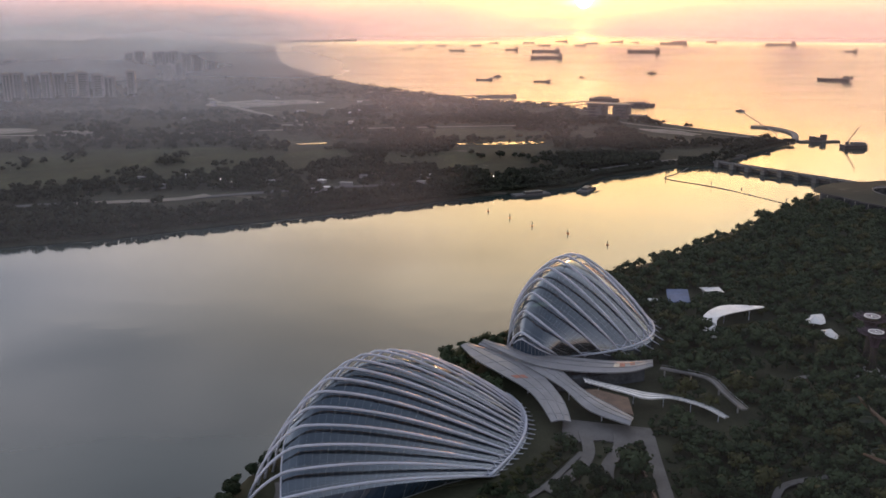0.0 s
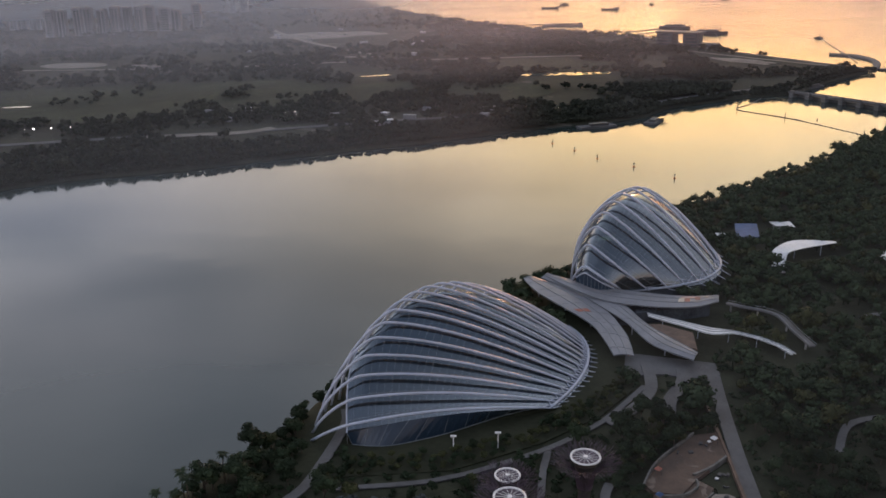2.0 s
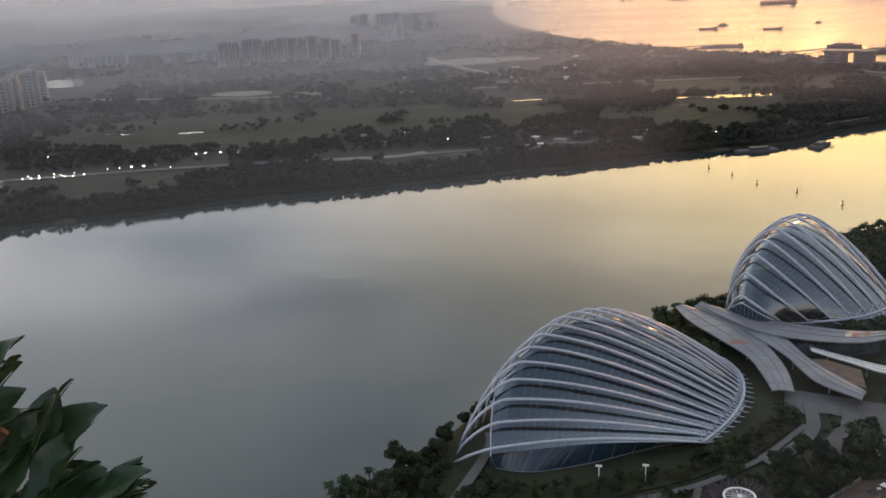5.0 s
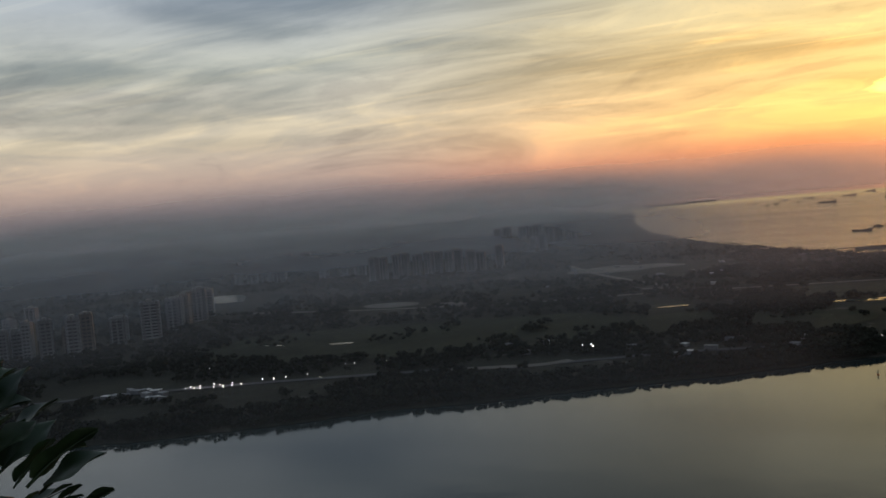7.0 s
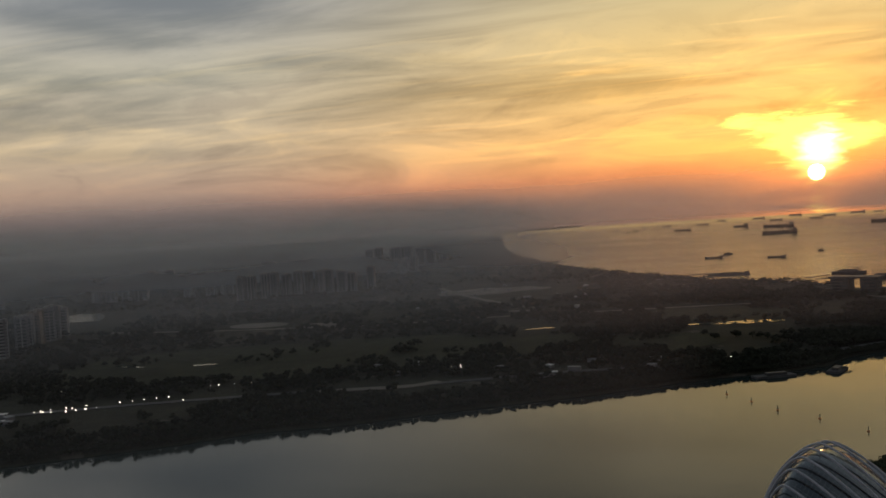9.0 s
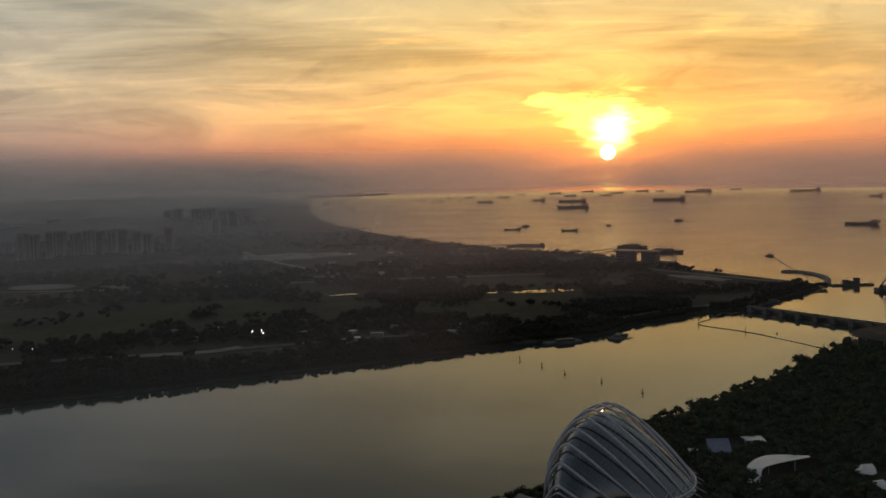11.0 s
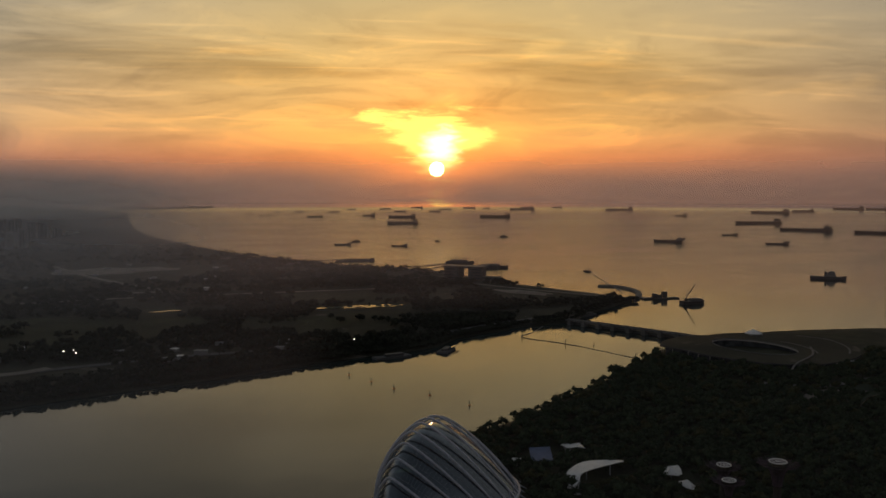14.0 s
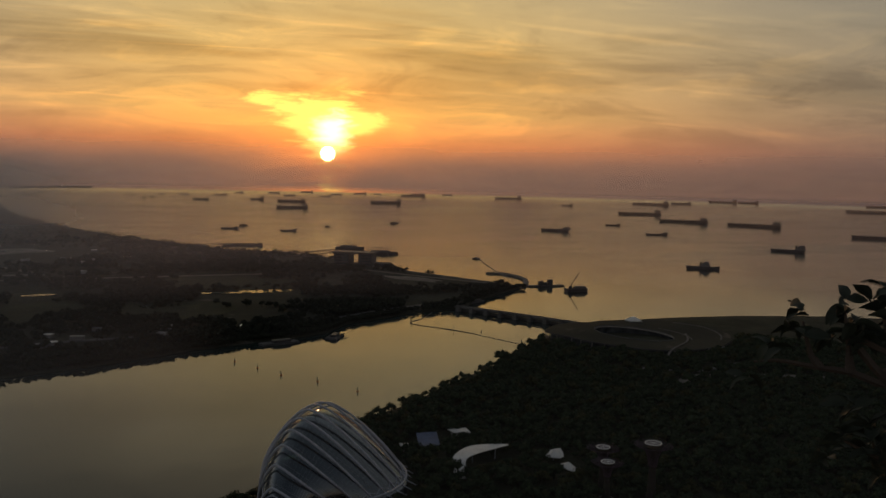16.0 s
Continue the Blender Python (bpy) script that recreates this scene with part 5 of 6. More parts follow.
def garden_buildings():
    # crescent roof, flat roof, blue shed, tent roof
    cres = thing("curved_shelter", "white curved shell roof among trees", "shelter")
    outer = smooth_line([(160, 499, 4.5), (161, 512, 9), (166, 522, 12), (179, 534, 13), (193, 536, 13), (207, 535, 12.5)], 24)
    inner = smooth_line([(168, 499, 4.5), (169, 508, 9), (172, 514, 12), (179, 518, 13), (190, 524, 13), (207, 533, 12.5)], 24)
    verts = [p for pair in zip(outer, inner) for p in pair]
    verts += [p - Vector((0, 0, 0.5)) for p in verts]
    n = len(verts) // 2
    faces = [(2 * i, 2 * i + 1, 2 * i + 3, 2 * i + 2) for i in range(23)] + [(n + 2 * i, n + 2 * i + 2, n + 2 * i + 3, n + 2 * i + 1) for i in range(23)]
    faces += [(2 * i + k, 2 * i + 2 + k, n + 2 * i + 2 + k, n + 2 * i + k) for i in range(23) for k in (0, 1)]
    raw("shell", verts, faces, WHITE, cres, smooth=False)
    for k in (8, 14, 20):
        p = (outer[k] + inner[k]) / 2
        raw("post", *tube([(p.x, p.y, 3.5), (p.x, p.y, p.z - 0.3)], 0.25, 6), RIB, cres)
    hut = thing("flat_roof_pavilion", "small pavilion with a bright white flat roof", "pavilion")
    slab("roof", [(181, 588), (195, 588.5), (195, 576), (189, 579), (183, 578)], 8.6, 9.1, WHITE, hut)
    slab("wall", [(183, 586), (193, 586), (193, 579), (184, 580)], 3.5, 8.6, CONCRETE, hut)
    shed = thing("blue_shed", "dull blue sheet-metal shed between trees", "shed")
    slab("wall", [(152, 556), (165, 556), (171, 584), (158, 584)], 3.5, 8.0, BLUE, shed)
    slab("roof", [(151, 555), (166, 555), (172, 585), (157, 585)], 8.0, 8.5, BLUE, shed)
    low = thing("white_pavilion", "low white-roofed pavilion beside the tall glasshouse", "pavilion")
    slab("roof", [(140, 566), (150, 563), (148, 556), (138, 560)], 7.5, 8.0, WHITE, low)
    slab("wall", [(140, 564), (148, 561), (147, 557), (139, 560)], 3.5, 7.5, CONCRETE, low)
    tent = thing("tent_roof", "torn-edged white tensile tent roof among trees", "tent")
    for outline, z in (([(227, 527), (232, 523), (238, 528), (245, 533), (243, 524), (240, 516), (236, 513), (231, 516), (228, 514), (229, 520)], 9.0), ([(233, 505), (237, 503), (239, 494), (236, 487), (233, 492), (230, 500)], 8.2)):
        mid = (sum(p[0] for p in outline) / len(outline), sum(p[1] for p in outline) / len(outline))
        ring = [Vector((*p, z - 1.2)) for p in outline]
        verts = [Vector((*mid, z + 2.5))] + ring + [p - Vector((0, 0, 0.3)) for p in ring]
        m = len(ring)
        faces = [(0, 1 + i, 1 + (i + 1) % m) for i in range(m)] + [(1 + i, 1 + m + i, 1 + m + (i + 1) % m, 1 + (i + 1) % m) for i in range(m)]
        raw("membrane", verts, faces, WHITE, tent)
        raw("mast", *tube([(*mid, 3.5), (*mid, z + 2.6)], 0.2, 6), RIB, tent)
    for x, y in ((-19.9, 295.3), (-2.6, 298.5)):
        mast = thing("light_mast", "white forked light mast on the bank below the glasshouse", "light mast", "light masts", at=(x, y, 3.8))
        raw("pole", *tube([(0, 0, -0.2), (0, 0, 7.5)], 0.22, 6), WHITE, mast)
        bm = bmesh.new()
        box(bm, -1.2, 1.2, -0.4, 0.4, 7.2, 7.9, 0.1)
        part("head", bm, WHITE, mast)


# ---------------------------------------------------------------- glasshouse insides
def glasshouse_insides():
    rng = np.random.default_rng(77)
    for q, name, label, tall in ((FLOWER, "planting_beds", "dark planting and terraces seen through the glass", 7.0), (CLOUD, "planted_mountain", "dark planted rock mountain seen through the glass", 34.0)):
        verts, faces = [], []
        n = 26
        for i in range(n + 1):
            for k in range(n + 1):
                s, u = (0.32 + 0.5 * i / n, 0.26 + 0.46 * k / n) if tall > 20 else (0.16 + 0.72 * i / n, 0.10 + 0.70 * k / n)
                p = rib_point(q, s, u, -5)
                room = max(p.z - q["ground"] - 3.0, 0.3)
                hump = math.exp(-(((s - 0.5) / 0.2) ** 2 + ((u - 0.55) / 0.2) ** 2)) if tall > 20 else 0.5 + 0.5 * noise.noise((s * 9, u * 9, 1))
                z = q["ground"] + min(room, 1.0 + tall * hump + 2.0 * rng.random())
                verts.append((p.x, p.y, z))
        for i in range(n):
            for k in range(n):
                a = i * (n + 1) + k
                faces.append((a, a + 1, a + n + 2, a + n + 1))
        ring = [k for k in range(n + 1)] + [i * (n + 1) + n for i in range(1, n + 1)] + [n * (n + 1) + k for k in range(n - 1, -1, -1)] + [i * (n + 1) for i in range(n - 1, 0, -1)]
        base = len(verts)
        verts += [(verts[i][0], verts[i][1], q["ground"]) for i in ring]
        m = len(ring)
        faces += [(ring[i], ring[(i + 1) % m], base + (i + 1) % m, base + i) for i in range(m)]
        tagged(raw(name, verts, faces, LEAF), label, "planting")


garden_ground()
pool_and_stage()
entrance_canopy()
tower_group()
garden_buildings()
glasshouse_insides()
garden_trees()
far_trees()
# ---------------------------------------------------------------- across the bay: ponds, buildings, barrage, sea
def far_thing(name, label, category, x, y, z=0.0, turn=0.0, group=""):
    p, s = far(x, y, z)
    return thing(name, label, category, group, at=tuple(p), turn=turn, scale=s)


def ponds():
    water_patch("pond", oval(-205, 1379, 26, 9, 0.35, 24, 0.3), 4.1, "small bright pond in the rough grass")
    water_patch("pond", oval(100, 1384, 74, 15, 0.14, 30, 0.35), 4.1, "long narrow bright pond in the rough grass")
    water_patch("pond", oval(-10, 1365, 28, 3.5, 0.2, 20, 0.3), 4.1, "thin bright channel beside the pond")
    water_patch("pond", oval(-645, 1100, 19, 7, 0.25, 20, 0.3), 4.1, "small pond on the mown field")
    water_patch("pond", oval(-765, 1095, 30, 6, -0.25, 20, 0.3), 4.1, "thin pond on the mown field")
    water_patch("lake", [(-1470, 1900), (-1400, 1905), (-1340, 1840), (-1275, 1735), (-1330, 1715), (-1420, 1730), (-1480, 1790)], 4.2, "pale lake beyond the apartment towers")
    water_patch("pond", oval(180, 1012, 12, 3, 0.9, 16, 0.2), 4.0, "small inlet pool on the far bank")
    # pale ground: stadium-like oval, building plots
    for outline, label in ((oval(-782, 1545, 62, 42, -0.1, 30), "pale oval of bare ground"), (oval(-640, 1520, 40, 30, 0.3, 20, 0.5), "pale bare building plot"), (oval(-420, 2090, 130, 90, 0.5, 24, 0.6), "pale cleared building plots"),
                           (oval(-270, 1640, 36, 14, 0.0, 20), "pale roofed depot yard"), (oval(400, 1530, 60, 26, -0.9, 20, 0.5), "bare ground on the point")):
        line = [far(x, y, 3.95)[0] for x, y in outline]
        bm = bmesh.new()
        bmesh.ops.triangulate(bm, faces=[bm.faces.new([bm.verts.new(p) for p in line])])
        tagged(part("bare_ground", bm, SAND), label, "ground", kind="structure")


def apartment(x, y, w, d, h, turn, mat, rng, group):
    """A tower block: wall, floor ledges, recessed window bands, stair shafts, roof tanks."""
    ob = far_thing("apartment_building", "tall pale concrete apartment block in haze" if mat is TOWER else "tall ochre concrete apartment block near the lake", "building", x, y, 2.5, turn, group)
    bm = bmesh.new()
    box(bm, -w / 2, w / 2, -d / 2, d / 2, -1, h)
    part("wall", bm, mat, ob)
    floors = max(int(h / 6.0), 3)
    for side in (-1, 1):
        bm = bmesh.new()
        for k in range(floors):
            z = 4 + (h - 6) * k / floors
            y0 = side * (d / 2 + 0.25)
            box(bm, -w * 0.44, w * 0.44, min(y0 - 0.2, y0 + 0.2), max(y0 - 0.2, y0 + 0.2), z, z + 2.6)
        part("window_band", bm, PANE, ob)
    for k in range(3):
        xx = w * (k - 1) * 0.36
        bm = bmesh.new()
        box(bm, xx - w * 0.05, xx + w * 0.05, -d / 2 - 0.9, d / 2 + 0.9, -1, h + rng.uniform(0.5, 3.0))
        part("stair_shaft", bm, mat, ob)
    bm = bmesh.new()
    box(bm, -w * 0.2, w * 0.15, -d * 0.25, d * 0.25, h, h + 4)
    part("roof_tank", bm, CONCRETE, ob)
    return ob


def city():
    rng = random.Random(21)
    spots = []
    # ochre and white towers by the lake, in three groups
    for k in range(13):
        u = k / 12
        spots.append((-1265 + 190 * u + rng.uniform(-14, 14), 930 + 150 * u + rng.uniform(-26, 26), rng.uniform(15, 22), 15, rng.uniform(44, 66), rng.uniform(20, 60), TOWER if k % 3 else WARMWALL))
    for x, y, w, h in ((-1112, 1150, 26, 46), (-1086, 1204, 34, 66), (-1140, 1190, 22, 42), (-1165, 1130, 20, 44)):
        spots.append((x, y, w, 16, h, 40, TOWER))
    for k in range(8):
        u = k / 7
        spots.append((-1120 - 66 * u + rng.uniform(-8, 8), 1300 + 185 * u + rng.uniform(-8, 8), rng.uniform(18, 25), 15, rng.uniform(56, 74), rng.uniform(15, 55), WARMWALL if k in (2, 3, 6) else TOWER))
    # pale slab row
    for k in range(8):
        spots.append((-1120 + 27 * k, 2130 + 12 * k + rng.uniform(-10, 10), 23, 15, rng.uniform(60, 68), rng.uniform(-8, 8), TOWER))
    # nearer blocks beside the lake
    for x0, y0, count in ((-1420, 1120, 6), (-2050, 2080, 9), (-1560, 2240, 5), (-1300, 2330, 5), (-860, 2290, 4), (-1010, 2560, 6), (-1330, 2900, 6), (-930, 2950, 5), (-1700, 2700, 6)):
        for k in range(count):
            spots.append((x0 + 34 * (k - count / 2) + rng.uniform(-10, 10), y0 + 12 * k + rng.uniform(-25, 25), rng.uniform(20, 36), rng.uniform(14, 18), rng.uniform(42, 70), rng.uniform(-30, 40), TOWER))
    for k in range(8):
        spots.append((-1180 + 38 * k + rng.uniform(-10, 10), 3330 + 25 * k + rng.uniform(-80, 80), rng.uniform(28, 44), 20, rng.uniform(70, 88), rng.uniform(-15, 15), TOWER))
    for k in range(70):
        w = radians(rng.uniform(-56, -17))
        r = rng.uniform(2900, 6500)
        spots.append((r * math.sin(w), r * math.cos(w), rng.uniform(26, 75), rng.uniform(14, 26), rng.uniform(25, 75), rng.uniform(0, 90), TOWER))
    for x, y, w, d, h, turn, mat in spots:
        apartment(x, y, w, d, h, turn, mat, rng, "apartment blocks across the bay")
    # low sheds and site huts on the plots and by the car park
    for k in range(46):
        if k < 18:
            x, y = rng.uniform(-775, -670), rng.uniform(752, 790)
        elif k < 34:
            x, y = rng.uniform(-560, -160), rng.uniform(1650, 2250)
        else:
            x, y = rng.uniform(-420, 60), rng.uniform(960, 1080)
            if math.hypot(x, y) < reach(FAR_BANK, bearing_of((x, y))) + 25:
                continue
        ob = far_thing("shed", "low pale metal-roofed site shed", "shed", x, y, 3.0, rng.uniform(-30, 30), "sheds across the bay")
        w, d, h = rng.uniform(6, 16), rng.uniform(4, 8), rng.uniform(3, 5)
        bm = bmesh.new()
        box(bm, -w / 2, w / 2, -d / 2, d / 2, -0.5, h)
        part("wall", bm, TOWER, ob)
        bm = bmesh.new()
        box(bm, -w / 2 - 0.4, w / 2 + 0.4, -d / 2 - 0.4, d / 2 + 0.4, h, h + 0.5, 0.1)
        part("roof", bm, WHITE if k % 3 == 0 else ROOF, ob)


def street_lamps():
    """Lit lamps of the car park and along the far road."""
    rng = random.Random(8)
    spots = [(-642 + 9.5 * (k % 7) + rng.uniform(-3, 3), 752 + 4.2 * (k % 7) + 16 * (k // 7) + rng.uniform(-4, 4)) for k in range(12)] + [(-575 + 11 * k, 803 + 6 * k) for k in range(5)]
    spots += [(-506, 814), (-516, 888), (-507, 892), (-490, 897), (-470, 900)]
    spots += [(-255, 985), (-246, 992), (-240, 975), (-285, 2000), (-120, 1850), (-108, 1853), (-330, 2150), (-160, 1965), (60, 1010), (-700, 870)]
    mesh_pole, mesh_head = None, None
    for x, y in spots:
        ob = far_thing("street_lamp", "lit street lamp on a tall thin mast", "street lamp", x, y, 3.0, 0, "lit lamps across the bay")
        if mesh_pole is None:
            mesh_pole = mesh_of("mast", *tube([(0, 0, -0.3), (0, 0, 12.6)], 0.14, 5), DARKSTEEL)
            bm = bmesh.new()
            box(bm, -0.27, 0.27, -0.27, 0.27, 12.6, 13.0, 0.07)
            mesh_head = bpy.data.meshes.new("lantern")
            bm.to_mesh(mesh_head)
            bm.free()
            mesh_head.materials.append(LAMP)
        link("mast", mesh_pole, None, ob)
        link("lantern", mesh_head, None, ob)


def barrage():
    a, b = Vector((378, 1176, 0)), Vector((503, 996, 0))
    along = (b - a).normalized()
    turn = math.degrees(math.atan2(along.y, along.x))
    size = (b - a).length
    ob = thing("barrage_bridge", "long low concrete dam bridge on square piers", "bridge", at=tuple(a), turn=turn)
    bm = bmesh.new()
    box(bm, -8, size + 8, -6, 6, 4.6, 6.0, 0.2)
    part("deck", bm, PAVING, ob)
    for side in (-5.8, 5.8):
        bm = bmesh.new()
        box(bm, -8, size + 8, side - 0.15, side + 0.15, 6.0, 7.1)
        part("parapet", bm, PAVING, ob)
    count = 9
    for k in range(count + 1):
        x = size * k / count
        bm = bmesh.new()
        box(bm, x - 3.0, x + 3.0, -9.5, 9.5, -2, 4.6, 0.4)
        box(bm, x - 2.6, x + 2.6, -9.0, -5.0, 4.6, 8.6, 0.3)
        part("pier", bm, PAVING, ob, "pale square bridge pier with a housing")
        if k < count:
            bm = bmesh.new()
            box(bm, x + 3.4, x + size / count - 3.4, -1.0, 1.0, -2, 3.2)
            part("gate", bm, DARKSTEEL, ob)


def barrage_building():
    """A round building with a grass roof that climbs round a court, and a glass front to the water."""
    cx, cy = BARRAGE_AT
    ob = thing("barrage_building", "wide round building with a sloping green roof round an open court", "building", at=(cx, cy, 4.0))
    steps = 72

    def ring(r, z):
        turns = [2 * math.pi * k / steps for k in range(steps)]
        reaches = [r(w) if callable(r) else r for w in turns]
        return [Vector((q * math.cos(w), q * math.sin(w), z(w))) for w, q in zip(turns, reaches)]

    def high(w):
        return 7.6 + 3.2 * math.cos(w - 2.9)
    outer, inner = ring(barrage_radius, high), ring(46, lambda w: high(w) + 1.2)
    rim = ring(barrage_radius, lambda w: high(w) - 1.4)
    inrim = ring(46, lambda w: high(w) - 0.5)

    def band(name, a, b, mat, label=""):
        verts = [*a, *b]
        return raw(name, verts, [(k, (k + 1) % steps, steps + (k + 1) % steps, steps + k) for k in range(steps)], mat, ob, label)
    band("roof", outer, inner, FIELD, "sloping grass roof")
    band("roof_edge", outer, rim, ASPHALT)
    band("roof_underside", rim, inrim, ASPHALT)
    band("court_edge", inner, inrim, CONCRETE)
    band("front_glass", ring(lambda w: barrage_radius(w) - 7, lambda w: high(w) - 1.3), ring(lambda w: barrage_radius(w) - 7, lambda w: -0.5), PANE)
    band("court_glass", ring(50, lambda w: high(w) - 0.5), ring(50, lambda w: -0.5), PANE)
    for k in range(0, steps, 2):
        p = ring(lambda w: barrage_radius(w) - 2, lambda w: 0)[k]
        raw("column", *tube([(p.x, p.y, -0.5), (p.x, p.y, high(2 * math.pi * k / steps) - 1.2)], 0.4, 6), CONCRETE, ob)
    raw("court_ring", *tube(ring(46, lambda w: high(w) + 1.5), 0.5, 6, closed=True), PAVING, ob, "grey kerb round the court")
    path = [(66 * math.cos(w), 66 * math.sin(w), high(w) + 1.0) for w in (radians(-30 + 5 * k) for k in range(14))]
    raw("roof_path", *tube(path, 1.2, 4, flat=0.2), PAVING, ob)
    spur = [(73, 6, 5.4), (40, -50, 7.6), (-6, -92, 6.6), (-37, -134, 0.6)]
    raw("roof_ramp", *tube(smooth_line(spur, 16), 1.6, 4, flat=0.2), PAVING, ob)
    arc = [(barrage_radius(w) * 0.9 * math.cos(w), barrage_radius(w) * 0.9 * math.sin(w), high(w) + 0.4) for w in (radians(-22 + 5 * k) for k in range(13))]
    raw("roof_rim_path", *tube(arc, 1.3, 4, flat=0.2), PAVING, ob)
    for x, y, w, d, t in ((604, 836, 17, 6, -20), (580, 838, 12, 5, -15), (634, 842, 14, 7, -30), (560, 826, 9, 5, -10)):
        tent = thing("marquee", "low white-roofed marquee beside the round building", "marquee", "white marquees", at=(x, y, 4.0), turn=t)
        bm = bmesh.new()
        box(bm, -w / 2, w / 2, -d / 2, d / 2, 2.6, 3.2, 0.2)
        part("roof", bm, WHITE, tent)
        for a in (-w * 0.42, w * 0.42):
            for b in (-d * 0.4, d * 0.4):
                raw("post", *tube([(a, b, -0.3), (a, b, 2.7)], 0.12, 5), DARKSTEEL, tent)
    fan = thing("white_pavilion_roof", "small white peaked roof on the round building", "roof", at=(552, 992, 4))
    bm = bmesh.new()
    bmesh.ops.create_cone(bm, cap_ends=True, segments=8, radius1=11, radius2=1.0, depth=4.5, matrix=Matrix.Translation((0, 0, 11)))
    part("peak", bm, WHITE, fan)
    bm = bmesh.new()
    box(bm, -8, 8, -8, 8, -0.5, 8.2)
    part("wall", bm, CONCRETE, fan)
    dock = thing("landing_stage", "low dark timber landing stage below the round building", "jetty", at=(343, 878, 0))
    for x0, x1, y0, y1, t in ((0, 52, -2, 2, 28), (10, 16, -14, 0, 28), (28, 46, 2, 10, 28)):
        bm = bmesh.new()
        box(bm, x0, x1, y0, y1, 0.3, 1.2, m=pose(0, 0, 0, 0, 0, t))
        part("float", bm, CONCRETE, dock)
    for k in range(4):
        raw("pile", *tube([(8 + 11 * k, 6 + 6 * k, -2), (8 + 11 * k, 6 + 6 * k, 4)], 0.4, 6), DARKSTEEL, dock)


def gateway():
    """Two dark towers with a deck across, on the sea wall."""
    ob = far_thing("gateway_building", "dark twin-towered pump house with a roof deck on the shore", "building", 340, 1802, 0, -30)
    for x0, x1 in ((-40, -6), (14, 44)):
        bm = bmesh.new()
        box(bm, x0, x1, -16, 16, -2, 28, 0.6)
        tower = part("tower", bm, DARKSTEEL, ob)
        bm = bmesh.new()
        for k in range(4):
            box(bm, x0 + 3, x1 - 3, -16.4, -15.8, 4 + 6 * k, 7 + 6 * k)
        part("louvre", bm, PANE, tower)
    bm = bmesh.new()
    box(bm, -44, 48, -18, 18, 26, 30, 0.5)
    part("roof_deck", bm, DARKSTEEL, ob)
    bm = bmesh.new()
    box(bm, 44, 78, -14, 14, -2, 9, 0.5)
    part("annex", bm, DARKSTEEL, ob)


def hull_profile(size, beam, high, sheer=0.35):
    """Verts and faces of a hull: pointed bow, square stern, flared sides."""
    rings = []
    for u in (0.0, 0.03, 0.12, 0.3, 0.6, 0.82, 0.93, 1.0):
        x = size * (u - 0.5)
        w = beam / 2 * (0.86 if u == 0 else 1.0 if u < 0.75 else max(1 - ((u - 0.75) / 0.25) ** 1.7, 0.02))
        z = high * (1 + sheer * (max(u - 0.75, 0) / 0.25) ** 2 + 0.08 * max(0.12 - u, 0) / 0.12)
        rings.append([(x - 0.02 * size * (u > 0.9), -w * 0.8, -2), (x, -w, z), (x, w, z), (x - 0.02 * size * (u > 0.9), w * 0.8, -2)])
    verts = [Vector(p) for r in rings for p in r]
    faces = []
    for i in range(len(rings) - 1):
        for k in range(3):
            faces.append((4 * i + k, 4 * i + 4 + k, 4 * i + 5 + k, 4 * i + 1 + k))
    faces += [(0, 1, 2, 3), tuple(4 * (len(rings) - 1) + k for k in (3, 2, 1, 0))]
    return verts, faces


